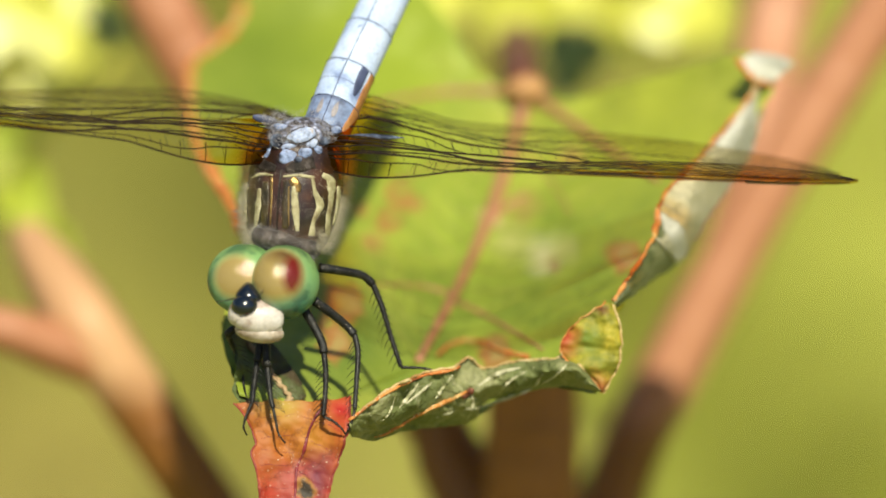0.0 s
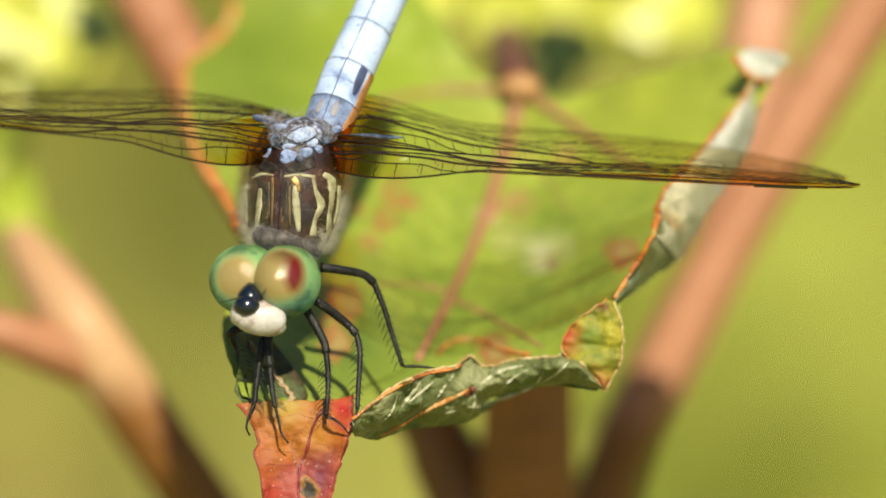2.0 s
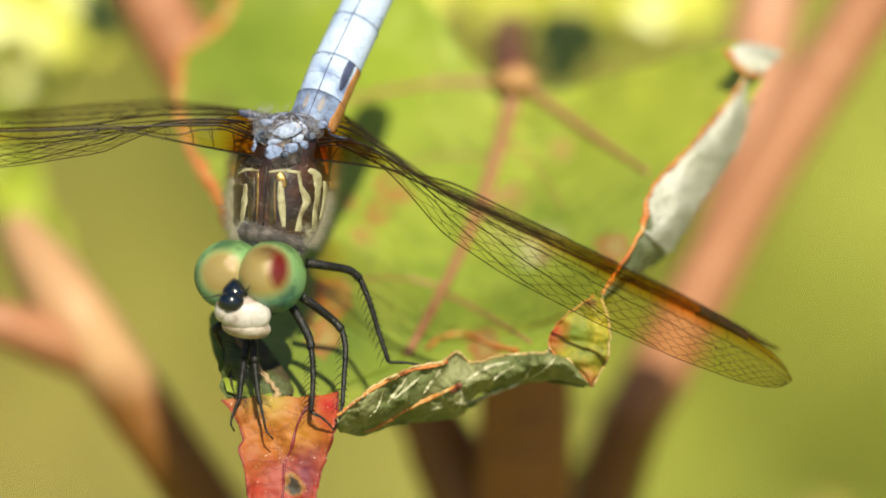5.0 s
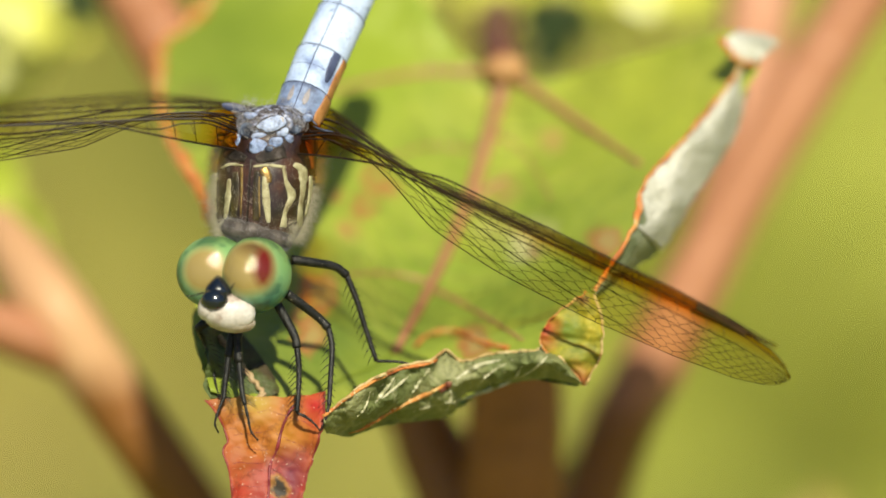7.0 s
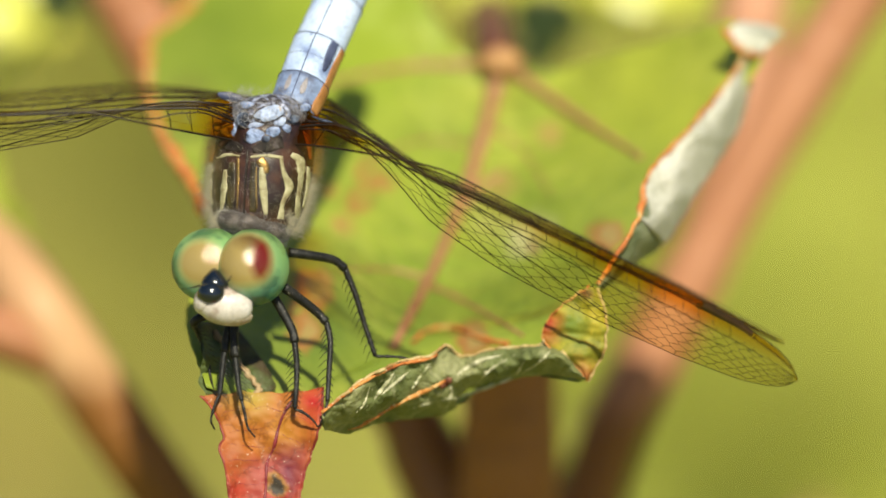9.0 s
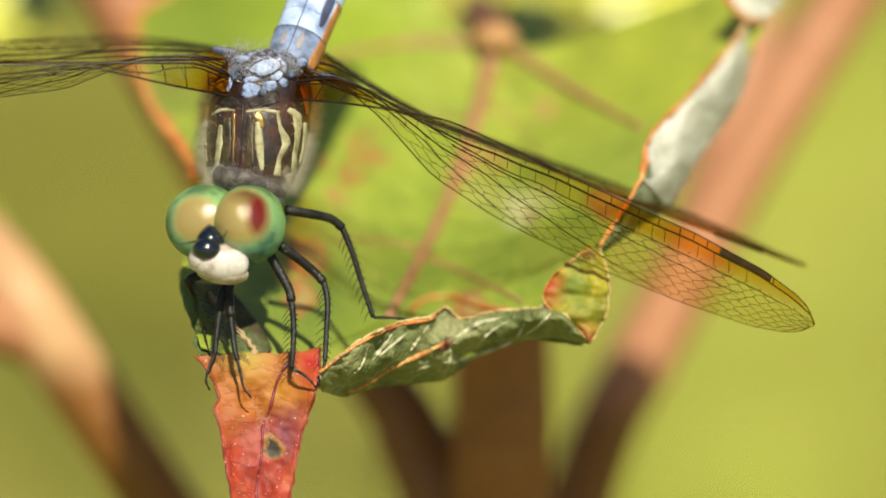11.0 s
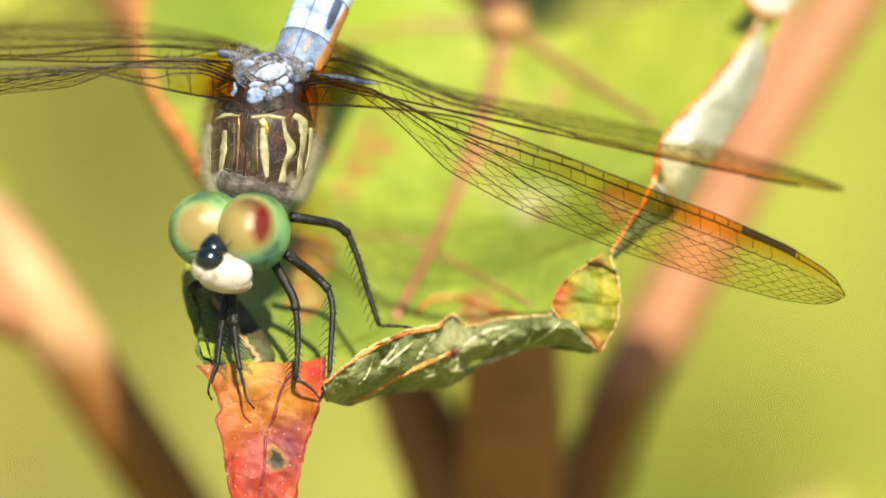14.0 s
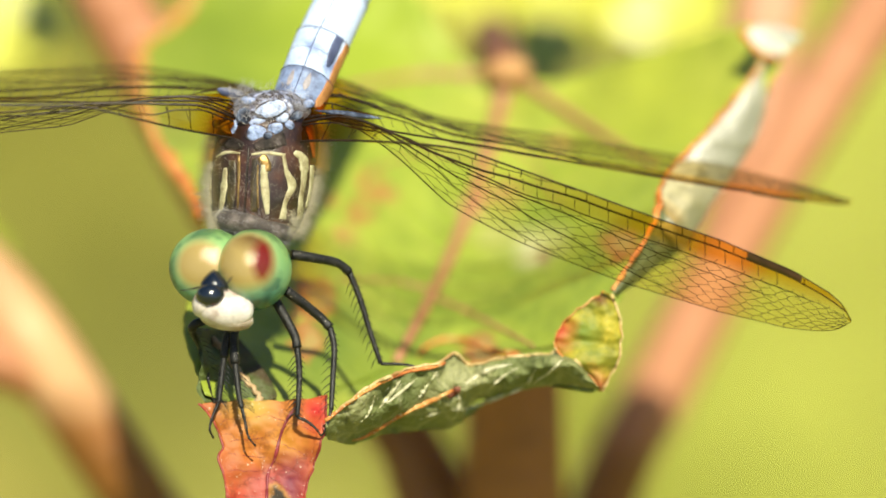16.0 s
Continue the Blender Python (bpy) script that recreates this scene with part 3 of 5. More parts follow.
def shrub():
    stem("shrub_stem", "thick pink young shrub stem with brown shade painted towards its base",
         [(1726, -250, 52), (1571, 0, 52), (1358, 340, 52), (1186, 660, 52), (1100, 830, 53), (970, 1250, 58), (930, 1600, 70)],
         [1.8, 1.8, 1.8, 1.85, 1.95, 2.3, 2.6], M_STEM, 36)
    stem("shrub_stem", "pale pink forked shrub stem behind the curled leaf",
         [(1470, -330, 64), (1408, -80, 63), (1368, 60, 62), (1350, 200, 59), (1322, 330, 56), (1280, 450, 54)],
         [2.2, 2.2, 2.1, 1.9, 1.7, 1.5], M_STEM)
    stem("shrub_stem", "pale curved shrub stem with brown shade painted towards its base",
         [(48, 415, 44), (90, 480, 42), (160, 585, 40), (256, 728, 41), (375, 905, 44), (600, 1250, 54)],
         [1.1, 1.7, 2.05, 2.0, 1.95, 2.2], M_STEM_PALE, 28)
    stem("shrub_stem", "short pink side shoot joining the curved stem",
         [(-420, 520, 38), (-160, 555, 38), (0, 580, 38), (100, 615, 39), (190, 655, 40)],
         [1.2, 1.25, 1.3, 1.5, 1.4], M_STEM, 38)
    stem("shrub_stem", "pink shrub stem behind the leaf, its slanting base painted shaded brown",
         [(150, -260, 44), (270, -20, 43), (350, 130, 43), (520, 430, 43), (748, 722, 42), (800, 815, 42), (856, 935, 42), (905, 1250, 46)],
         [2.0, 2.0, 2.0, 1.85, 1.75, 2.15, 2.7, 2.8], M_STEM, 36)
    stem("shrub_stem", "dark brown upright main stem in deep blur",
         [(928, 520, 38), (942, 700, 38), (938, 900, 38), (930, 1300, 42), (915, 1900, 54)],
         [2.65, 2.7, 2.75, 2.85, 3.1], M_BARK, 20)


# ---- leaves out of focus ----
def plain_leaf(name, label, centre, turn, size, material, lobes=3, tip=Vector((0, -1, 0)), face=-1.0, lean=(0, 0)):
    """A lobed blade with a folded midrib and a stalk; turn is in the plane of view, lean tips it towards or away."""
    root = empty(name, centre)
    ex = RIGHT * math.cos(turn) + UP * math.sin(turn)
    ey = -RIGHT * math.sin(turn) + UP * math.cos(turn)
    ex = (ex + AWAY * lean[0]).normalized()
    ey = (ey + AWAY * lean[1]).normalized()
    ez = ex.cross(ey)
    bm = bmesh.new()
    n = 72
    mid = bm.verts.new(centre)
    shells = []
    for k in range(1, 7):
        row = []
        for i in range(n):
            a = 2 * math.pi * i / n
            r = size * (0.62 + 0.3 * abs(math.cos(a * lobes / 2)) ** 0.8 + 0.03 * math.sin(a * 19)) * (1.0 if math.cos(a + math.pi) < 0.9 else 0.55)
            s = k / 6
            q = centre + ex * (r * s * math.cos(a)) + ey * (r * s * 0.82 * math.sin(a))
            q += ez * (size * (0.16 * s * s * math.cos(2 * a) + 0.2 * abs(s * math.sin(a)) + 0.05 * noise.noise(q * 60)))
            row.append(bm.verts.new(q))
        shells.append(row)
    for i in range(n):
        bm.faces.new((mid, shells[0][i], shells[0][(i + 1) % n]))
    for a, b in zip(shells, shells[1:]):
        for i in range(n):
            bm.faces.new((a[i], b[i], b[(i + 1) % n], a[(i + 1) % n]))
    part("blade", bm, material, root)
    bm = bmesh.new()
    tube(bm, spline([centre - ex * size * 0.3 + ez * size * 0.03, centre - ex * size * 0.9 + ez * size * 0.1, centre - ex * size * 1.5 - UP * size * 0.3], 5), [size * 0.03] * 11, 6)
    part("stalk", bm, M_REDSTALK, root)
    return tagged(root, label, "leaf", "blurred leaves behind")


def far_leaves():
    rnd = random.Random(4)
    # full sun on these leaves is put into their bright colour
    bright = "leaf coloured bright yellow-green as if in full sun, in deep blur"
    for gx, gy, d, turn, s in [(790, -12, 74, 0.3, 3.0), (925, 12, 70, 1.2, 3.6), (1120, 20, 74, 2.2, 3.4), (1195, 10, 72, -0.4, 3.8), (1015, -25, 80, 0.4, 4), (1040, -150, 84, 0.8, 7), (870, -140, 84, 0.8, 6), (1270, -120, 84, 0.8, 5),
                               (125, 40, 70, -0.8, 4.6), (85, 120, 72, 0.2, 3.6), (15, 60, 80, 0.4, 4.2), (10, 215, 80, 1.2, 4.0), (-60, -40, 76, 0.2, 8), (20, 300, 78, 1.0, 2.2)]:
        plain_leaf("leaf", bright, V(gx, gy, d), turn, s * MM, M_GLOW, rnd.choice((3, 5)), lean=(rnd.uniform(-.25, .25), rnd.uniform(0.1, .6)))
    for gx, gy, d, turn, s in [(40, 350, 62, -1.0, 2.6), (95, 440, 58, -0.9, 2.0), (-16, 270, 70, 0.9, 2.4)]:
        plain_leaf("leaf", "yellow-green leaf on the curved stem, blurred", V(gx, gy, d), turn, s * MM, M_BACKLEAF, 3, lean=(0.2, 0.1))
    # leaves added to stand for the shadow in the gaps between the stems
    for gx, gy, d, turn, s in [(1004, 770, 92, 0.4, 2.4), (812, 810, 92, 2.0, 2.2), (1000, 905, 96, 1.1, 3.2)]:
        plain_leaf("leaf", "added olive leaf darkening the gap between the stems, blurred", V(gx, gy, d), turn, s * MM, M_OLIVE, 3, lean=(0.2, 0.1))
    plain_leaf("leaf", "narrow pale yellow leaf low in the meadow, blurred", V(1450, 965, 76), 1.0, 2.6 * MM, M_STRAW, 3, lean=(0.2, 0.1))
    # shade on these leaves is put into their dark colour
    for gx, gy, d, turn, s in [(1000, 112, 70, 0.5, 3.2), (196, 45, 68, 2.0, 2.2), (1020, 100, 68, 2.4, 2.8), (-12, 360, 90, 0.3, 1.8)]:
        plain_leaf("leaf", "leaf coloured deep green as if shaded, in deep blur", V(gx, gy, d), turn, s * MM, M_DARKLEAF, 3, lean=(0.2, 0.3))
    for _ in range(44):
        d = rnd.uniform(500, 1500)
        k = 1 + d / 1000
        gx, gy = 784 + rnd.uniform(-1000, 1000), 441 + rnd.uniform(-620, 600)
        if gx > 900 and gy > 260 or gx > 1350:
            mat, word = M_LIME, "pale lime"
        elif gy > 600:
            mat, word = M_STRAW, "straw-yellow"
        else:
            mat, word = M_OLIVE, "olive"
        plain_leaf("leaf", word + " meadow leaf, fully out of focus", V(gx, gy, d), rnd.uniform(0, 6), rnd.uniform(9, 16) * MM * k,
                   mat, rnd.choice((3, 5)), lean=(rnd.uniform(-.4, .4), rnd.uniform(-.4, .4)))


# ---- the leaf that carries the insect ----
SAG = np.array([  # across, down, depth of places on the blade
    (426, 640, 3.8), (541, 692, 4.6), (622, 762, 3.0), (720, 755, 5.6), (838, 738, 7.2), (910, 692, 7.2), (1010, 680, 6.4), (1060, 688, 5.4), (1085, 545, 8),
    (1180, 400, 14), (1300, 240, 19), (1340, 140, 19), (929, 159, 31), (868, 380, 25), (345, 106, 34), (364, 289, 21), (425, 395, 14),
    (430, 0, 38), (640, 0, 36), (822, 498, 20), (798, 610, 15), (1050, 300, 25), (704, 348, 24), (690, 394, 22.5), (962, 455, 19.7), (609, 541, 13), (480, 600, 8), (998, 609, 9),
    (600, -160, 38), (440, -60, 39)])


def sag_solver():
    a, z = SAG[:, :2] / 500, SAG[:, 2]
    d = np.linalg.norm(a[:, None] - a[None], axis=2)
    k = np.where(d > 0, d * d * np.log(d + 1e-12), 0) + 0.02 * np.eye(len(a))
    p = np.c_[np.ones(len(a)), a]
    sol = np.linalg.solve(np.block([[k, p], [p.T, np.zeros((3, 3))]]), np.r_[z, 0, 0, 0])

    def depth(gx, gy):
        q = np.array((gx, gy)) / 500
        r = np.linalg.norm(a - q, axis=1)
        return float((sol[:-3] * r * r * np.log(r + 1e-12)).sum() + sol[-3] + sol[-2] * q[0] + sol[-1] * q[1])
    return depth


blade_depth = sag_solver()


def on_leaf(gx, gy, lift=0.0):
    z = blade_depth(gx, gy) + 0.5 * noise.noise(Vector((gx, gy, 0)) * 0.012) + 0.14 * noise.noise(Vector((gx, gy, 7)) * 0.045)
    return V(gx, gy, z - lift)


OUTLINE_LEFT = [(425, 700), (395, 600), (410, 500), (432, 410), (398, 345), (362, 288), (338, 210), (338, 118), (385, 80), (428, 15), (440, -60), (520, -150), (640, -150), (740, -30), (800, 50), (860, 135), (905, 158)]
OUTLINE_RIGHT = [(622, 768), (720, 755), (838, 738), (910, 692), (1010, 682), (1062, 690), (1090, 560), (1180, 425), (1250, 330), (1330, 230), (1372, 130), (1335, 96), (1285, 98), (1200, 122), (1100, 150), (1010, 176), (955, 172)]
SPINE_LINE = [(545, 735), (640, 690), (740, 640), (815, 500), (866, 382), (900, 280), (929, 166)]


# raised veins over the rolled front margin: places, radius in millimetres, look
RIBS = [([(706, 723), (724, 700), (742, 676)], 0.06, "pale"), ([(718, 715), (746, 692), (770, 672)], 0.05, "pale"), ([(769, 708), (782, 688), (802, 662)], 0.06, "pale"),
        ([(661, 774), (689, 763), (749, 728), (809, 701), (833, 689)], 0.08, "rust"), ([(812, 700), (827, 696), (838, 686)], 0.14, "dark"), ([(837, 689), (865, 671), (889, 658), (925, 650)], 0.07, "pale"),
        ([(837, 725), (885, 709), (941, 686), (961, 659)], 0.06, "pale"), ([(833, 693), (837, 717), (827, 742)], 0.05, "pale"), ([(880, 700), (900, 676), (935, 655)], 0.04, "pale"), ([(955, 682), (985, 662), (1005, 642)], 0.045, "pale"),
        ([(676, 745), (690, 728), (700, 700)], 0.04, "pale"), ([(770, 740), (800, 728), (836, 722)], 0.045, "pale")]


def spread(line, count):
    """Points at even steps along a smooth line."""
    p = spline([(*q, 0) for q in line], 24)
    run = np.cumsum([0] + [(b - a).length for a, b in zip(p, p[1:])])
    at = np.linspace(0, run[-1], count)
    xs, ys = np.interp(at, run, [q.x for q in p]), np.interp(at, run, [q.y for q in p])
    return [Vector((x, y, 0)) for x, y in zip(xs, ys)]


def carrying_leaf():
    root = empty("maple_leaf", V(929, 159, 31))
    tan, olive = (0.42, 0.3, 0.1), (0.3, 0.36, 0.05)
    stains_and_shade, blend = [], (0.42, 0.18, 0.055)
    for gx, gy, r, inner in [(705, 345, 0.75, olive), (688, 392, 0.62, olive), (732, 362, 0.45, tan), (1102, 450, 0.9, tan), (642, 372, 0.4, olive), (608, 540, 1.1, tan), (596, 612, 0.9, tan), (875, 622, 1.0, tan), (580, 575, 0.6, olive)]:
        stains_and_shade += [(on_leaf(gx, gy), r * MM, 0.00026, blend), (on_leaf(gx + 4, gy - 3), (r - 0.34) * MM, 0.0002, inner)]
    stains_and_shade += [(on_leaf(962, 452), 0.0009, 0.0006, (0.56, 0.54, 0.3)), (on_leaf(1000, 440), 0.0006, 0.0006, (0.5, 0.5, 0.2)), (on_leaf(905, 430), 0.0008, 0.0008, (0.46, 0.46, 0.14)), (on_leaf(660, 430), 0.0005, 0.0004, (0.5, 0.26, 0.09)), (on_leaf(1010, 280), 0.0005, 0.0005, (0.48, 0.3, 0.1)), (on_leaf(868, 384), 0.0005, 0.0004, (0.6, 0.4, 0.22)), (on_leaf(925, 365), 0.0007, 0.0007, (0.4, 0.28, 0.08)), (on_leaf(980, 470), 0.0003, 0.0003, (0.3, 0.14, 0.08))]
    # broad tones; the dark greens at 610 and 760 across paint in shade
    stains_and_shade = [(on_leaf(1180, 200), 0.004, 0.005, (0.42, 0.46, 0.045)), (on_leaf(700, 80), 0.004, 0.004, (0.3, 0.38, 0.028)), (on_leaf(450, 80), 0.004, 0.004, (0.19, 0.26, 0.025)), (on_leaf(400, 230), 0.0014, 0.001, (0.24, 0.25, 0.04)), (on_leaf(610, 610), 0.0032, 0.0028, (0.15, 0.22, 0.03)), (on_leaf(760, 600), 0.0014, 0.0014, (0.2, 0.26, 0.035))] + stains_and_shade
    green = leaf_surface("green_leaf", [(0.25, (0.215, 0.295, 0.037)), (0.5, (0.335, 0.4, 0.05)), (0.75, (0.47, 0.485, 0.09))], stains_and_shade, 110, 0.25, tint=(1.0, 1.0, 0.6), origin=root.location)
    mid = spread(SPINE_LINE, 150)
    for side, outline in ((-1, OUTLINE_LEFT), (1, OUTLINE_RIGHT)):
        rim = spread(outline, 150)
        grid = []
        for i in range(150):
            row = []
            for j in range(37):
                q = mid[i].lerp(rim[i], j / 36)
                rag = 5 * noise.noise(q * 0.06) + 3 * noise.noise(q * 0.2) if j == 36 else 0
                row.append(on_leaf(q.x + rag, q.y + rag))
            grid.append(row if side > 0 else row[::-1])
        bm = bmesh.new()
        sheet(bm, grid, 0.14 * MM)
        part("blade_half", bm, green, root, "yellow-green blade with rust-coloured blemishes")

    def rib(line, r0, r1, name="rib", material=M_RIB):
        pts = [on_leaf(q.x, q.y, 0.06) for q in spline([(*q, 0) for q in line], 12)]
        b = bmesh.new()
        tube(b, pts, [(r0 + (r1 - r0) * i / (len(pts) - 1)) * MM * (1 + 0.2 * noise.noise(p * 900)) for i, p in enumerate(pts)], 8)
        part(name, b, material, root)
    rib([(932, 165), (900, 280), (866, 382), (815, 500), (740, 640)], 0.48, 0.26, "midrib")
    rib([(945, 170), (1060, 252), (1165, 322)], 0.34, 0.14)
    rib([(915, 165), (780, 165), (620, 195)], 0.3, 0.12)
    rib([(868, 385), (905, 360), (935, 345)], 0.26, 0.1)
    rib([(805, 520), (730, 505), (650, 505)], 0.13, 0.06)
    rib([(812, 535), (880, 570), (960, 618)], 0.16, 0.08)
    rib([(905, 265), (960, 300), (1010, 380)], 0.1, 0.05)
    rib([(895, 300), (800, 290), (700, 320)], 0.1, 0.05)
    fine = surface("fine_leaf_vein", [(0.3, (0.3, 0.34, 0.05)), (0.7, (0.42, 0.42, 0.1))], 600, 4000, 0.5, 0.3, through=0.2)
    way = spread(SPINE_LINE, 60)
    rnd = random.Random(6)
    for k in range(12, 58, 3):
        p, q = way[k], way[min(59, k + 1)]
        d = (q - p).normalized()
        for side in (-1, 1):
            if side > 0 and k < 27 or side < 0 and k < 18:
                continue
            out = Vector((-d.y, d.x, 0)) * side
            ln = rnd.uniform(130, 230)
            a = p + (out * 0.86 + d * 0.3) * ln * 0.5
            b = p + (out * 0.9 + d * 0.55) * ln
            rib([(p.x, p.y), (a.x, a.y + 4), (b.x, b.y)], 0.075, 0.035, "side_vein", fine)
    bm = bmesh.new()
    ball(bm, V(930, 160, 30.4), RIGHT * 1.25 * MM, UP * 0.95 * MM, AWAY * 1.0 * MM, 24, 14, 0.12, 700)
    part("stalk_knob", bm, M_KNOB, root, "swollen tan joint of the leaf stalk")
    bm = bmesh.new()
    pts = spline([V(928, 158, 31.5), V(919, 130, 37), V(916, 100, 46), V(916, 72, 58)], 8)
    tube(bm, pts, [1.15 * MM] * len(pts), 12)
    part("leaf_stalk", bm, M_REDSTALK, root, "dark red leaf stalk")

    # dry, thickened margins
    def margin(line, r, name="dry_margin", material=M_DRYEDGE, lift=0.1):
        pts = [on_leaf(q.x + 4 * noise.noise(q * 0.05), q.y + 4 * noise.noise(q * 0.05 + Vector((5, 5, 5))), lift) for q in spline([(*q, 0) for q in line], 14)]
        b = bmesh.new()
        tube(b, pts, [r * MM * (1.1 + 0.9 * noise.noise(p * 700)) for p in pts], 7)
        part(name, b, material, root, "rust-orange dried margin")
    margin([(430, 8), (420, 40), (385, 80), (342, 112), (336, 160), (340, 220), (362, 288)], 0.28)
    margin([(362, 288), (385, 322), (405, 355), (428, 400)], 0.36)

    # margins rolled over, showing the back of the leaf: bands from the near rim to the outer fold
    def band(name, rim, fold, rim_z, fold_z, material, label, bulge=1.0, steps=12, across=18, wrinkle=0.35):
        a, b = spline([(*q, 0) for q in rim], steps), spline([(*q, 0) for q in fold], steps)
        za, zb = spline([(z, 0, 0) for z in rim_z], steps), spline([(z, 0, 0) for z in fold_z], steps)
        grid = []
        for i in range(len(a)):
            row = []
            for j in range(across + 1):
                s = j / across
                q = a[i].lerp(b[i], s)
                z = za[i].x + (zb[i].x - za[i].x) * s - bulge * math.sin(math.pi * s)
                z += wrinkle * (noise.noise(Vector((q.x * 0.03, q.y * 0.03, 3))) + 0.3 * noise.noise(Vector((q.x * 0.09, q.y * 0.09, 5))))
                g = 3.0 * noise.noise(Vector((q.x * 0.07, q.y * 0.07, 9))) if j in (0, across) else 0
                row.append(V(q.x + g, q.y + g + (9 * noise.noise(Vector((q.x * 0.03, 1, 2))) if name == "red_tip" and i == 0 else 0), z))
            grid.append(row)
        bmm = bmesh.new()
        sheet(bmm, grid, 0.12 * MM)
        ob = part(name, bmm, material, root, label)
        return ob, grid

    def crest(ob, pts, r, material, name="rib"):
        b = bmesh.new()
        ends = [min(1.0, 0.25 + 3.0 * min(i, len(pts) - 1 - i) / len(pts)) if name == "rib" else 1.0 for i in range(len(pts))]
        tube(b, pts, [r * MM * e * (1 + 0.6 * noise.noise(p * 1500)) for p, e in zip(pts, ends)], 7, 0.5 if name == "rib" else 1.0)
        part(name, b, material, ob)
    # lower stretch of the silvery back, its shade put into a darker colour
    strip, g = band("rolled_side", [(1085, 532), (1120, 480), (1158, 415), (1166, 372)], [(1092, 545), (1150, 500), (1205, 462), (1222, 440)],
                    [4.6, 5.2, 6.5, 8.2], [6, 9, 12, 12.8], M_SHADED_UNDER, "back of the rolled leaf margin, coloured grey-green as if shaded", 0.8, wrinkle=0.5)
    crest(strip, [r[0] - AWAY * 0.0001 for r in g], 0.13, M_DRYEDGE, "dry_margin")
    strip, g = band("rolled_side", [(1156, 420), (1172, 352), (1240, 275), (1300, 205), (1338, 152)],
                    [(1200, 470), (1262, 372), (1318, 290), (1345, 215), (1352, 150)],
                    [6.3, 9, 12, 15.5, 18], [11.6, 14, 17, 19, 20.5], M_PALE_UNDER, "silvery grey back of the rolled leaf margin", 0.9, wrinkle=0.5)
    crest(strip, [r[0] - AWAY * 0.0001 for r in g], 0.13, M_DRYEDGE, "dry_margin")
    strip, g = band("rolled_corner", [(1305, 108), (1330, 140), (1362, 152)], [(1335, 92), (1380, 100), (1405, 112)], [18, 17.5, 18], [20, 20, 20], M_PALE_UNDER, "pale folded corner of the leaf", 0.8)
    crest(strip, [r[0] - AWAY * 0.0001 for r in g], 0.16, M_DRYEDGE, "dry_margin")
    curl, g = band("rolled_front", [(618, 742), (680, 695), (745, 662), (800, 650), (830, 634), (858, 652), (905, 640), (960, 636), (1005, 634), (1040, 660), (1062, 690)],
                   [(622, 772), (665, 780), (720, 762), (790, 755), (838, 745), (860, 712), (910, 700), (960, 688), (1010, 686), (1040, 690), (1066, 694)],
                   [0.4, 1, 2.4, 3.4, 4.2, 5, 5, 5, 4.6, 4.6, 4.6], [2.4, 4, 5, 6, 6.5, 6.5, 6.5, 6, 5.6, 5, 4.8], M_UNDER, "grey-green veined back of the rolled front margin", 1.3, 14, 22, 1.1)
    crest(curl, [r[0] - AWAY * 0.00006 for r in g], 0.085, M_PALEEDGE, "dry_margin")
    crest(curl, [g[i][1] - AWAY * 0.00008 for i in range(0, 48)], 0.1, M_DRYEDGE, "dry_margin")
    places = [((q - CENTRE).dot(RIGHT), (q - CENTRE).dot(UP), q) for row in g for q in row]

    def over(line, lift):
        out = []
        for q in spline([(*q, 0) for q in line], 10):
            w = V(q.x, q.y, 4.5) - CENTRE
            a, b = w.dot(RIGHT), w.dot(UP)
            best = min(places, key=lambda e: (e[0] - a) ** 2 + (e[1] - b) ** 2)[2]
            out.append(CENTRE + RIGHT * a + UP * b + AWAY * ((best - CENTRE).dot(AWAY) - lift * MM))
        return [p.lerp(n, 0.5) for p, n in zip(out, out[1:])]
    for line, r, tone in RIBS:
        crest(curl, over(line, 0.015), r * 1.7, {"pale": M_PALERIB, "rust": M_DRYEDGE, "dark": M_RIBKNOT}[tone])
    tw = leaf_surface("twisted_lobe_leaf", [(0.3, (0.17, 0.17, 0.013)), (0.55, (0.33, 0.29, 0.02)), (0.75, (0.5, 0.4, 0.05))],
                      [(V(1045, 600, 3.6), 0.0006, 0.0006, (0.14, 0.2, 0.02)), (V(1060, 635, 3.6), 0.0003, 0.0005, (0.12, 0.16, 0.02)), (V(1000, 600, 3.6), 0.0008, 0.0006, (0.38, 0.06, 0.015)), (V(1066, 545, 4), 0.0003, 0.0003, (0.1, 0.02, 0.01)), (V(1062, 680, 4), 0.0006, 0.0005, (0.36, 0.12, 0.03))], 750, 0.12, 0.65, origin=root.location)
    lobe, g = band("twisted_lobe", [(1072, 535), (1040, 555), (1010, 580), (990, 615), (1010, 645), (1045, 668), (1064, 694)],
                   [(1084, 538), (1092, 560), (1099, 590), (1098, 620), (1094, 648), (1080, 672), (1068, 696)],
                   [4.4, 4.35, 4.3, 4.3, 4.3, 4.35, 4.4], [4.6, 4.3, 4.0, 3.85, 3.95, 4.2, 4.5], tw, "yellow-green twisted lobe with red flush and tan rim", 0.3, 12, 14, 0.5)
    crest(lobe, [r[-1] - AWAY * 0.00008 for r in g], 0.06, M_PALEEDGE, "dry_margin")
    crest(lobe, [r[0] - AWAY * 0.00008 for r in g], 0.045, M_DRYEDGE, "dry_margin")
    crest(root, [on_leaf(q.x, q.y, 0.25) for q in spline([(775, 628, 0), (800, 608, 0), (845, 603, 0), (890, 622, 0), (935, 632, 0)], 10)], 0.14, M_DRYEDGE, "dry_margin")

    # the red tip that hangs down to the front
    tipmat = red_tip_material(root)
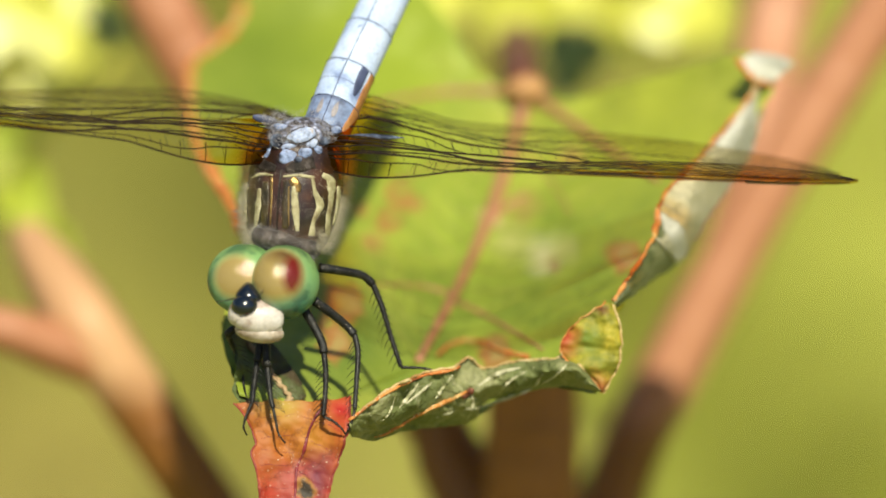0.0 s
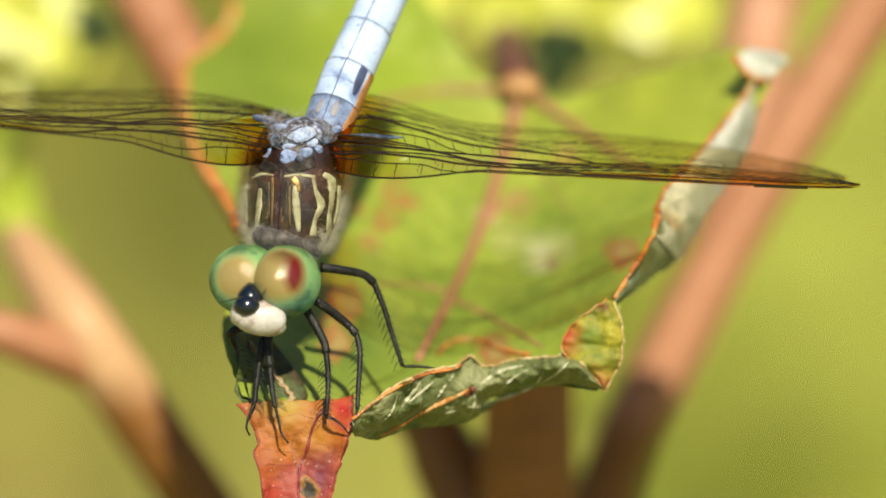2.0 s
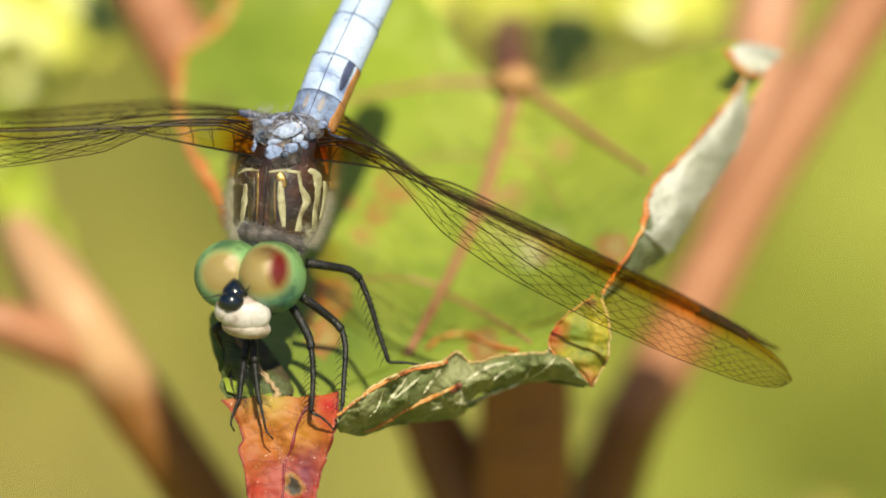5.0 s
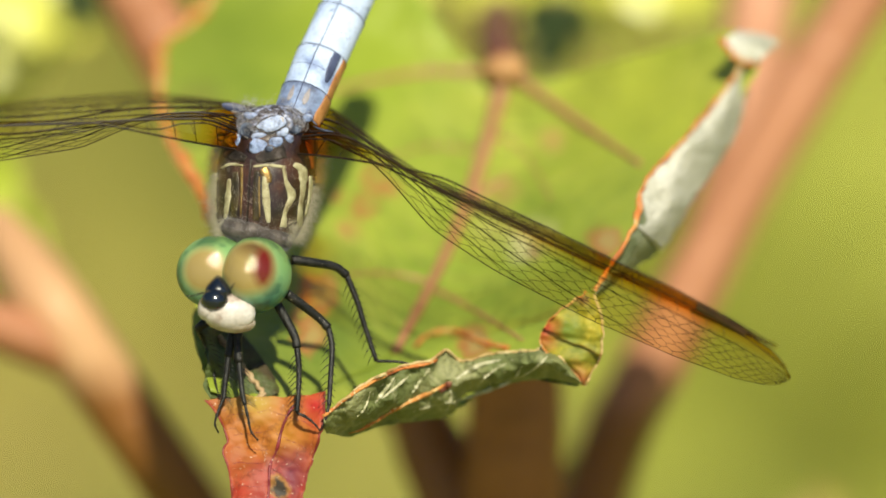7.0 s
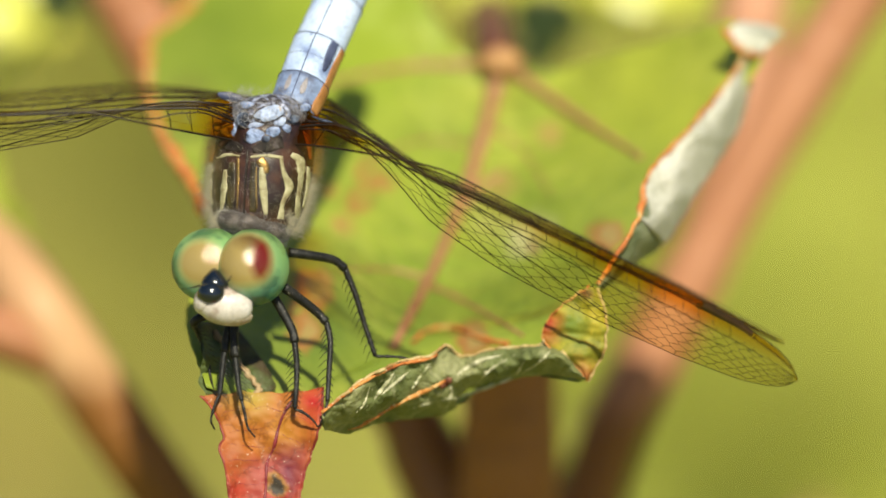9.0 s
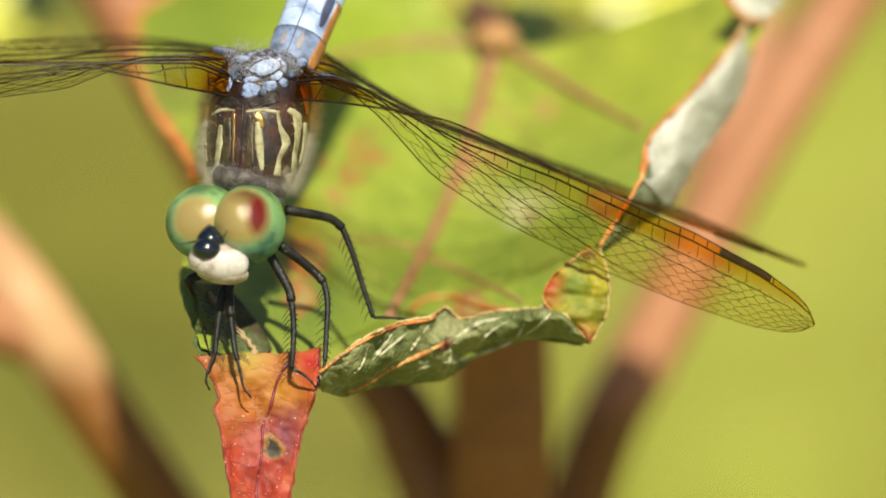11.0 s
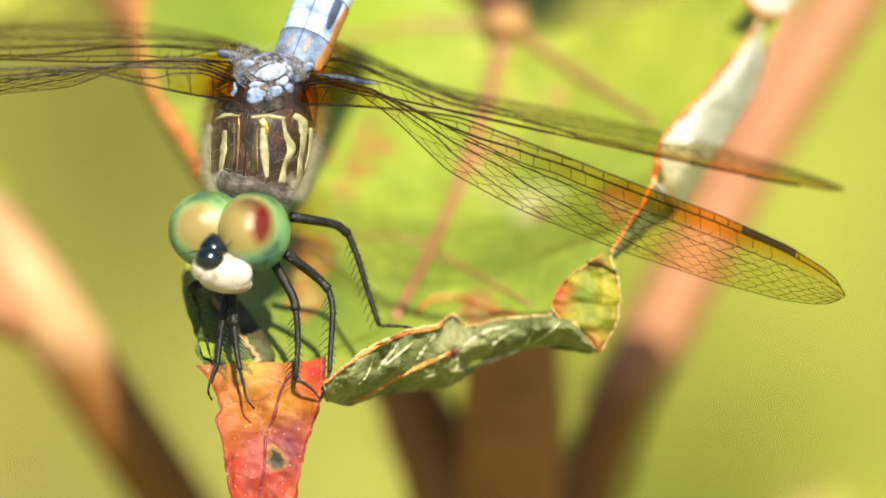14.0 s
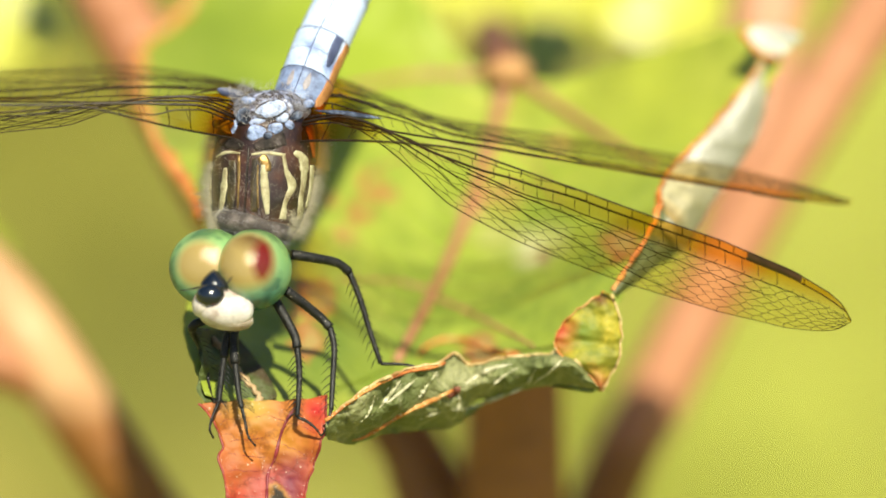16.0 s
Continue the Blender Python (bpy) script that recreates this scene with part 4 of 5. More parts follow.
    tip, g = band("red_tip", [(414, 712), (436, 738), (452, 778), (446, 800), (458, 850), (462, 882), (472, 950), (474, 1020), (505, 1150)],
                  [(622, 705), (616, 760), (600, 812), (588, 850), (578, 900), (566, 960), (552, 1020), (535, 1090), (512, 1150)],
                  [1.2, 1.0, .9, .6, .4, .2, 0, -.2, -.4], [1.0, .6, .8, .8, .6, .3, .1, -.1, -.4], tipmat, "red and orange drooping leaf tip with a dark ringed spot", -0.5, 14, 24, 0.3)
    m1 = surface("dark_red_margin", [(0.3, (0.16, 0.01, 0.015)), (0.7, (0.36, 0.06, 0.03))], 900, 5000, 0.5, 0.6, speck=((0.6, 0.45, 0.3), 4500, 0.66))
    crest(tip, [r[0] - AWAY * 0.00003 for r in g], 0.06, m1, "dry_margin")
    crest(tip, [r[-1] - AWAY * 0.00003 for r in g], 0.06, m1, "dry_margin")
    m2 = surface("purple_rib", [(0.3, (0.12, 0.01, 0.02)), (0.7, (0.26, 0.03, 0.04))], 900, 5000, 0.5, 0.6, speck=((0.6, 0.45, 0.35), 5000, 0.66))
    way = [12.6 + 1.0 * math.sin(i * 0.05) + 6.5 * math.exp(-(i / 13) ** 1.3) for i in range(len(g))]
    crest(tip, [g[i][int(w)].lerp(g[i][min(24, int(w) + 1)], w % 1) - AWAY * 0.00004 for i, w in enumerate(way)], 0.075, m2, "midrib")
    for k, i0 in enumerate(range(8, len(g) - 16, 11)):
        for sgn in (-1, 1):
            pts = [g[min(len(g) - 1, i0 + round(7 * s / 8))][max(1, min(23, round(12 + sgn * 10 * s / 8)))] - AWAY * 0.00001 for s in range(9)]
            crest(tip, pts, 0.011, m2)
    # withered lobe at the side of the tip
    wl, g = band("withered_lobe", [(408, 590), (416, 620), (418, 660), (412, 690), (425, 712)], [(470, 590), (510, 640), (535, 680), (540, 705), (500, 716)],
                 [3, 2.4, 2, 1.6, 1.2], [6, 5, 4, 3, 2], M_BROWN, "withered dark brown lobe with a tan fold", -0.6, 10, 14, 0.8)
    crest(wl, [g[i][min(14, 4 + i // 4)] - AWAY * 0.00012 for i in range(4, len(g))], 0.15, M_FOLD, "fold")
    return tagged(root, "yellow-green red-tipped maple leaf with dry rolled margins", "leaf")


def red_tip_material(root):
    s = [(V(520, 745, 0), 0.0030, 0.0013, (0.38, 0.12, 0.012)), (V(455, 722, 1), 0.0008, 0.0008, (0.33, 0.12, 0.02)), (V(500, 712, 0.4), 0.0009, 0.0008, (0.38, 0.26, 0.03)), (V(560, 770, 0.4), 0.0007, 0.0008, (0.44, 0.18, 0.016)), (V(604, 735, 0.4), 0.0006, 0.0006, (0.48, 0.02, 0.02)),
         (V(560, 838, 0), 0.0010, 0.0009, (0.15, 0.008, 0.03)), (V(520, 850, 0), 0.0006, 0.0008, (0.36, 0.06, 0.05)), (V(541, 863, 0), 0.0006, 0.00012, (0.34, 0.15, 0.03)), (V(541, 865, 0), 0.00044, 0.00012, (0.035, 0.025, 0.015))]
    return leaf_surface("red_leaf", [(0.25, (0.25, 0.014, 0.01)), (0.5, (0.4, 0.045, 0.02)), (0.75, (0.5, 0.13, 0.03))], s, 420, 0.1, 0.62, (1.1, 0.7, 0.5), root.location, 0.9, (0.7, 0.55, 0.42))


# ---- the dragonfly ----
T0, T1 = Vector((503, 452)), Vector((540, 222))      # ends of the thorax axis on the grid
TAX = (T1 - T0).normalized()
TLAT = Vector((-TAX.y, TAX.x))                       # to the right on the grid


def thorax_size(u):
    """Half width and half depth in millimetres, and axis depth, along the thorax."""
    w = np.interp(u, [0, 0.12, 0.3, 0.55, 0.8, 1.0], [1.5, 2.3, 2.62, 2.78, 2.7, 2.0])
    return w, w * 1.06, 2.0 + 0.8 * u


def thorax_at(gx, gy, out=0.0):
    """The place on the front of the thorax under a grid point."""
    q = Vector((gx, gy)) - T0
    u = q.dot(TAX) / (T1 - T0).length
    s = q.dot(TLAT) / GRID
    w, d, z = thorax_size(u)
    v = math.asin(max(-0.995, min(0.995, s / w)))
    c = T0 + (T1 - T0) * u
    lat = (w + out) * math.sin(v) * GRID
    return V(c.x + TLAT.x * lat, c.y + TLAT.y * lat, z - (d + out) * math.cos(v))


def strip_on(line, widths, parent, material, name, out=0.035):
    pts = spline([(*q, 0) for q in line], 8)
    ws = [1.05 * q.x * (1 + 0.3 * noise.noise(Vector((p.x * 0.13, p.y * 0.13, 4)))) for q, p in zip(spline([(w, 0, 0) for w in widths], 8), pts)]
    grid = []
    for i, p in enumerate(pts):
        way = (pts[min(i + 1, len(pts) - 1)] - pts[max(0, i - 1)]).normalized()
        side = Vector((-way.y, way.x, 0))
        grid.append([thorax_at(p.x + side.x * ws[i] * k * 0.8, p.y + side.y * ws[i] * k * 0.8, out * (1 - 0.9 * k * k)) for k in (-1, -0.5, 0, 0.5, 1)])
    bm = bmesh.new()
    sheet(bm, grid, 0.03 * MM)
    part(name, bm, material, parent)


def fuzz(base_list, length, width, parent, name, count, seed, material=None):
    rnd = random.Random(seed)
    bm = bmesh.new()
    for _ in range(count):
        p, nrm = rnd.choice(base_list)
        p = p + Vector([rnd.gauss(0, 0.12 * MM) for _ in range(3)])
        way = (nrm + Vector([rnd.gauss(0, 0.45) for _ in range(3)])).normalized()
        ln = length * rnd.uniform(0.5, 1.3)
        side = way.orthogonal().normalized() * width
        s2 = way.cross(side)
        a, b, c, d = bm.verts.new(p + side), bm.verts.new(p - side * 0.5 + s2 * 0.86), bm.verts.new(p - side * 0.5 - s2 * 0.86), bm.verts.new(p + way * ln + Vector((0, 0, -ln * 0.1)))
        for f in ((a, b, d), (b, c, d), (c, a, d)):
            bm.faces.new(f)
    return part(name, bm, material or M_HAIR, parent)


def thorax(fly):
    bm = bmesh.new()
    loops = []
    for i in range(29):
        u = i / 28
        w, d, z = thorax_size(u)
        c = T0 + (T1 - T0) * u
        lp = []
        for k in range(48):
            v = 2 * math.pi * k / 48
            lat, dz = w * math.sin(v), -d * math.cos(v)
            lat *= 1 + 0.015 * noise.noise(Vector((k * 0.4, i * 0.3, 0)))
            lp.append(V(c.x + TLAT.x * lat * GRID, c.y + TLAT.y * lat * GRID, z + dz))
        loops.append(lp)
    rings(bm, loops)
    th = part("thorax", bm, M_CHITIN, fly, "dark brown thorax with cream stripes and pale fuzz")
    for line, ws in [([(460, 334), (457, 368), (452, 406)], [3.5, 6, 3]), ([(521, 330), (523, 366), (527, 410)], [5, 8, 4]),
                     ([(553, 312), (558, 340), (567, 364), (556, 390), (552, 418)], [3.5, 4.5, 8.5, 4, 7.5]), ([(571, 309), (586, 322), (586, 356), (582, 382), (580, 418)], [4, 9, 5.5, 5, 6.5]),
                     ([(600, 330), (599, 365), (592, 400)], [4, 5, 5]), ([(446, 316), (462, 309), (484, 311)], [2.5, 3, 2]), ([(502, 313), (528, 311), (552, 314)], [2.5, 3, 3.5]),
                     ([(438, 332), (434, 362), (436, 392)], [3, 4, 3])]:
        strip_on(line, ws, th, M_CREAM, "stripe")
    # golden strips that paint in the highlights beside the keel
    for line, ws in [([(481, 314), (481, 345), (479, 400)], [3, 2.6, 1.4]), ([(517, 316), (524, 327), (527, 341)], [7, 11, 6]), ([(512, 330), (511, 360), (512, 400)], [1.6, 2, 1.2])]:
        strip_on(line, ws, th, M_GLINT, "glossy_edge", 0.03)
    for line, ws in [([(471, 322), (470, 360), (467, 404)], [6, 8, 6]), ([(507, 320), (506, 360), (505, 406)], [5, 7, 6])]:
        strip_on(line, ws, th, M_OLIVE_BAND, "olive_band", 0.015)
    strip_on([(498, 300), (494, 350), (490, 408)], [3, 2.4, 2], th, M_DARK, "keel", 0.12)
    strip_on([(451, 289), (470, 294), (489, 300)], [9, 13, 7], th, M_SHOULDER, "shoulder_plate", 0.05)
    strip_on([(506, 302), (530, 295), (557, 288)], [6, 13, 12], th, M_SHOULDER, "shoulder_plate", 0.05)
    strip_on([(594, 258), (600, 285), (603, 318)], [8, 7, 3], th, M_AMBER_DARK, "amber_side", 0.1)
    base = []
    for side in (0, 1):
        for i in range(40):
            u = 0.08 + 0.8 * i / 40
            w, d, z = thorax_size(u)
            c = T0 + (T1 - T0) * u
            for v in (78, 90, 104):
                a = radians(v) * (1 if side else -1)
                p = V(c.x + TLAT.x * w * math.sin(a) * GRID, c.y + TLAT.y * w * math.sin(a) * GRID, z - d * math.cos(a))
                base.append((p, ((RIGHT * TLAT.x - UP * TLAT.y) * math.sin(a) - AWAY * math.cos(a)).normalized()))
    fuzz(base, 0.8 * MM, 0.008 * MM, th, "fuzz", 3600, 5)
    # collar behind the head
    bm = bmesh.new()
    ball(bm, V(505, 428, 1.2), (RIGHT * 0.97 - UP * 0.22) * 2.1 * MM, UP * 1.0 * MM, AWAY * 1.9 * MM, 28, 18, 0.1, 900)
    collar = part("collar", bm, M_COLLAR, fly, "grey hairy collar behind the head")
    base = [(V(505 + 64 * math.cos(radians(a)), 425 - 26 * math.sin(radians(a)), 0.3), (RIGHT * math.cos(radians(a)) + UP * 0.3 * math.sin(radians(a)) - AWAY * 0.5)) for a in range(-30, 211, 5)]
    fuzz(base, 0.6 * MM, 0.006 * MM, collar, "fuzz", 700, 8)
    base = []
    for i in range(24):      # short grey down over its front
        a = radians(-75 + 150 * i / 23)
        for h in (-0.5, 0.0, 0.45, 0.8):
            out = (RIGHT * 0.97 - UP * 0.22) * math.sin(a) * math.sqrt(1 - h * h) + UP * h - AWAY * math.cos(a) * math.sqrt(1 - h * h)
            at = V(505, 428, 1.2) + (RIGHT * 0.97 - UP * 0.22) * (2.1 * MM * math.sin(a) * math.sqrt(1 - h * h)) + UP * (MM * h) - AWAY * (1.9 * MM * math.cos(a) * math.sqrt(1 - h * h))
            base.append((at, out + UP * 0.4))
    fuzz(base, 0.35 * MM, 0.004 * MM, collar, "fuzz", 1400, 21, material=M_DOWN)
    # plates between the wings
    rnd = random.Random(11)
    bm = bmesh.new()
    ball(bm, V(526, 245, 1.7), (RIGHT * 0.97 - UP * -0.1) * 2.2 * MM, UP * 1.2 * MM, AWAY * 1.9 * MM, 64, 48, 0.03, 2600)
    part("wing_base", bm, M_SCLERITE, fly, "mottled grey-blue hollow between the wings")
    for gx, gy, z, rx, ry, lean, mat in [(510, 278, -0.3, 18, 12, 0.15, M_PLATE), (470, 267, 0.2, 17, 12, -0.1, M_PLATE), (540, 271, -0.1, 13, 9, 0.3, M_PLATE), (563, 266, 0.2, 8, 8, 0.4, M_PLATE), (529, 283, 0.2, 7, 6, 0.2, M_SPINDLE),
                                        (534, 240, 0.0, 25, 13, 0.25, M_HAZE), (470, 212, 0.9, 21, 7, -0.2, M_SEAM), (590, 231, 0.9, 15, 7, 0.1, M_PLATE), (497, 226, 0.8, 15, 7, -0.3, M_PLATE),
                                        (493, 250, 0.2, 12, 14, 0.4, M_SPINDLE), (447, 262, 0.4, 7, 7, 0.4, M_PLATE), (574, 250, 0.5, 14, 7, 0.3, M_SPINDLE), (512, 259, 0.1, 14, 6, 0.2, M_HAZE), (552, 254, 0.1, 12, 7, 0.5, M_HAZE)]:
        bm = bmesh.new()
        ax, ay = (RIGHT + UP * lean).normalized(), (UP - RIGHT * lean).normalized()
        inside = 1 - ((gx - 526) / 68) ** 2 - ((gy - 245) / 37) ** 2
        over = 1.7 - 1.9 * math.sqrt(inside) if inside > 0 else z + 0.3
        if gy > 240:
            over = min(over, (thorax_at(gx, gy) - CENTRE).dot(AWAY) * 1000)
        at = V(gx, gy, over - 0.03)
        ball(bm, at, ax * rx / GRID * MM, ay * ry / GRID * MM, AWAY * 0.09 * MM, 28, 18, 0.3, 2600)
        plate = part("wing_joint_plate", bm, mat, th)
        bm = bmesh.new()
        ring = [at + ax * (1.03 * rx / GRID * MM * math.cos(t)) + ay * (1.03 * ry / GRID * MM * math.sin(t)) + AWAY * 0.02 * MM for t in [2 * math.pi * k / 30 for k in range(31)]]
        tube(bm, ring, [0.035 * MM * (1 + 0.4 * noise.noise(q * 3000)) for q in ring], 6)
        part("rim", bm, M_CHITIN, plate)
    base = [(V(470 + rnd.uniform(0, 120), 200 + rnd.uniform(0, 50), 0.2), -AWAY + UP * 0.6) for _ in range(60)]
    fuzz(base, 0.5 * MM, 0.006 * MM, th, "fuzz", 1300, 9, material=M_DOWN)
    base = []
    for _ in range(500):      # short down over the front and between the wing joints
        gx, gy = rnd.uniform(442, 596), rnd.uniform(300, 440)
        base.append((thorax_at(gx, gy), -AWAY + UP * 0.5 + RIGHT * (gx - 515) / 120))
    fuzz(base, 0.34 * MM, 0.0035 * MM, th, "fuzz", 1500, 12)
    base = []
    for _ in range(200):
        gx, gy = rnd.uniform(470, 590), rnd.uniform(222, 282)
        inside = 1 - ((gx - 526) / 68) ** 2 - ((gy - 245) / 37) ** 2
        if inside > 0.05:
            base.append((V(gx, gy, 1.7 - 1.9 * math.sqrt(inside)), -AWAY + UP * 0.6))
    fuzz(base, 0.42 * MM, 0.006 * MM, th, "fuzz", 1200, 13, material=M_DOWN)
    return th


ABD = [(574, 238, 2.4, 1.38), (586, 210, 3.0, 1.40), (614, 142, 4.3, 1.42), (647, 72, 5.7, 1.36), (681, 0, 7.1, 1.30), (712, -68, 8.4, 1.22), (738, -124, 9.5, 1.15), (757, -170, 10.4, 0.95), (764, -187, 10.8, 0.6)]


def abdomen(fly):
    """Ten overlapping rings from the waist to the tip, powdered blue, the first one darker, leaning away."""
    line = spline([q[:3] for q in ABD], 10)
    rad = [q.x for q in spline([(q[3], 0, 0) for q in ABD], 10)]
    ab = None
    n = len(line) - 1
    cuts = [0, 13, 22, 32, 42, 50, 58, 65, 71, 76, n]
    for s in range(10):
        a, b = cuts[s], min(n, cuts[s + 1])
        pts, rs = [], []
        for k in range(13):
            f = a + (b - a) * k / 12
            i = min(int(f), n - 1)
            q = line[i].lerp(line[i + 1], f - i)
            pts.append(V(q.x, q.y, q.z))
            flare = 1.0 + 0.025 * (k / 12) ** 3 - 0.015 * (1 - k / 12) ** 4
            rs.append((rad[i] + (rad[i + 1] - rad[i]) * (f - i)) * flare * MM)
        axis = (V(*line[b]) - V(*line[a])).normalized()
        sd = axis.cross(AWAY).normalized()
        sd = sd if sd.dot(RIGHT) > 0 else -sd
        nr = axis.cross(sd).normalized()
        nr = nr if nr.dot(AWAY) < 0 else -nr

        def skin(k, deg, out=1.0):
            """A place on the ring: 0 degrees at its flank, 90 on its back."""
            t = radians(deg)
            return pts[k] + (sd * math.cos(t) + nr * (0.9 * math.sin(t))) * rs[k] * out
        bm = bmesh.new()
        rings(bm, [[skin(k, 360 * j / 40) for j in range(40)] for k in range(13)])
        seg = part("abdomen_ring", bm, M_WAIST if s < 1 else M_POWDER, fly if ab is None else ab, "blue-grey waist ring of the abdomen" if s < 1 else "powdery pale blue abdomen ring with dark seams")
        ab = ab or seg
        for k, r in ((12, 0.028), (6, 0.012)) if s in (1,) else ((12, 0.028),):
            bm = bmesh.new()
            tube(bm, [skin(k, 360 * j / 40, 1.003) for j in range(41)], [r * MM] * 41, 6)
            part("seam", bm, M_SEAM, ab)
        bm = bmesh.new()
        tube(bm, [skin(k, 107, 0.996) for k in range(13)], [(0.035 + 0.01 * noise.noise(pts[k] * 2000)) * MM for k in range(13)], 6)
        part("ridge_line", bm, M_SEAM, ab)
        if s in (0, 1):
            bm = bmesh.new()
            sheet(bm, [[skin(k, -12 + (62 - s * 10 + 3 * math.sin(k * 0.4)) * j / 8, 1.012 - 0.01 * (j / 8) ** 4) for j in range(9)] for k in range(13)], 0.02 * MM)
            part("amber_side", bm, M_AMBER, ab, "amber orange flank")
        for mid in (88, 126) if s == 0 else ():      # two pale spots beside the ridge of the waist
            bm = bmesh.new()
            sheet(bm, [[skin(k, mid + 7 * math.sqrt(max(0.05, 1 - ((k - 8) / 2.6) ** 2)) * (j / 3 - 1), 1.008) for j in range(7)] for k in range(5, 12)], 0.02 * MM)
            part("pale_spot", bm, M_SPOT, ab)
        if s == 1:
            bm = bmesh.new()
            rows = []
            for k in range(3, 13):
                wide = 12 * math.sqrt(max(0.02, 1 - ((k - 9) / 6.2) ** 2))
                rows.append([skin(k, 58 + wide * (j / 4 - 1), 1.016 - 0.012 * (j / 4 - 1) ** 4) for j in range(9)])
            sheet(bm, rows, 0.02 * MM)
            part("black_patch", bm, M_SEAM, ab)
    return ab


HEAD_AT = V(480, 470, 0.6)


def head(fly):
    """Head with the eyes, brow, face and mouth as parts; it turns on the neck."""
    bm = bmesh.new()
    ball(bm, V(462, 495, 0.7), RIGHT * 2.2 * MM, UP * 1.6 * MM, AWAY * 1.1 * MM, 28, 18)
    me_inv = Matrix.Translation(-HEAD_AT)
    bm.transform(me_inv)
    me = bpy.data.meshes.new("head")
    for f in bm.faces:
        f.smooth = True
    bm.to_mesh(me)
    bm.free()
    me.materials.append(M_CHITIN)
    hd = new("head", me)
    hd.parent = fly
    hd.matrix_basis = Matrix.Translation(HEAD_AT - fly.location)
    hd.matrix_world = Matrix.Translation(HEAD_AT)
    for cx, cy, cz, ax, ay, az, tip, yaw in [(505, 499, -0.1, 1.9, 2.13, 2.5, 0.12, -0.32), (434, 494, 0.55, 2.14, 2.03, 1.8, -0.1, 0.0)]:
        bm = bmesh.new()
        c = V(cx, cy, cz)
        # each eye gets a frame of its own, so that its colours follow it
        loc = Matrix.Translation(c) @ Matrix.Rotation(-TILT, 4, "X") @ Matrix.Rotation(tip, 4, "Y")
        ball(bm, Vector(), Vector((math.cos(yaw), math.sin(yaw), 0)) * ax * MM, Vector((-math.sin(yaw), math.cos(yaw), 0)) * az * MM, Vector((0, 0, ay)) * MM, 48, 32)
        emesh = bpy.data.meshes.new("eye")
        for f in bm.faces:
            f.smooth = True
        bm.to_mesh(emesh)
        bm.free()
        emesh.materials.append(M_EYE if cx > 450 else M_EYE_PALE)
        e = tagged(new("eye", emesh), "large glossy compound eye, tan above and sea green below")
        e.parent = hd
        e.matrix_basis = Matrix.Translation(-HEAD_AT) @ loc
    bm = bmesh.new()
    ball(bm, V(440, 519, -1.5), (RIGHT * 0.78 - UP * 0.03) * MM, (UP + AWAY * 0.5) * 0.66 * MM, AWAY * 0.75 * MM, 28, 18, 0.08, 1200)
    top = V(440, 519, -1.5)
    for v in bm.verts:      # a blunt three-sided peak, narrow where the eyes meet
        h = (v.co - top).dot(UP) / MM
        v.co -= RIGHT * (v.co - top).dot(RIGHT) * max(-0.2, min(0.62, 0.1 + 0.75 * h))
    part("vertex_knob", bm, M_FRONS, hd, "black knob between the eyes")
    bm = bmesh.new()
    ball(bm, V(434, 541, -1.95), RIGHT * 0.76 * MM, UP * 0.62 * MM, AWAY * 0.72 * MM, 28, 18, 0.05, 1200)
    part("brow", bm, M_FRONS, hd, "metallic blue-black brow")
    bm = bmesh.new()
    for gx, gy, gz, rx, ry, lean in [(455, 560, -1.25, 1.6, 1.08, -0.16), (424, 552, -1.15, 0.66, 0.8, 0.1)]:
        ball(bm, V(gx, gy, gz), (RIGHT + UP * lean) * rx * MM, (UP + RIGHT * 0.1) * ry * MM, AWAY * 1.0 * MM, 36, 24, 0.05, 900)
    part("face", bm, M_FACE, hd, "ivory white face plate")
    bm = bmesh.new()
    ball(bm, V(460, 575, -0.95), (RIGHT * 1.0 - UP * 0.1) * 1.4 * MM, UP * 0.66 * MM, AWAY * 0.98 * MM, 36, 22, 0.04, 800)
    lip = part("labrum", bm, M_SHADED_LIP, hd, "ivory upper lip with tan shade painted in")
    bm = bmesh.new()
    ball(bm, V(478, 573, -1.0), (RIGHT * 1.0 - UP * 0.35) * 0.74 * MM, UP * 0.55 * MM, AWAY * 0.8 * MM, 24, 16, 0.06, 700)
    part("jaw", bm, M_FACE, hd)
    bm = bmesh.new()
    ball(bm, V(443, 449, 0.7), RIGHT * 0.42 * MM, UP * 0.5 * MM, AWAY * 0.7 * MM, 16, 12)
    part("nape", bm, M_CHITIN, hd)
    for p0, p1, p2 in [((416, 528, -2.2), (400, 532, -2.6), (384, 534, -2.8)), ((461, 522, -2.3), (465, 517, -2.7), (468, 512, -2.9))]:
        bm = bmesh.new()
        tube(bm, spline([V(*p0), V(*p1), V(*p2)], 4), [0.04 * MM] * 4 + [0.025 * MM] * 5, 6)
        part("antenna", bm, M_LEG, hd)
    return hd, lip


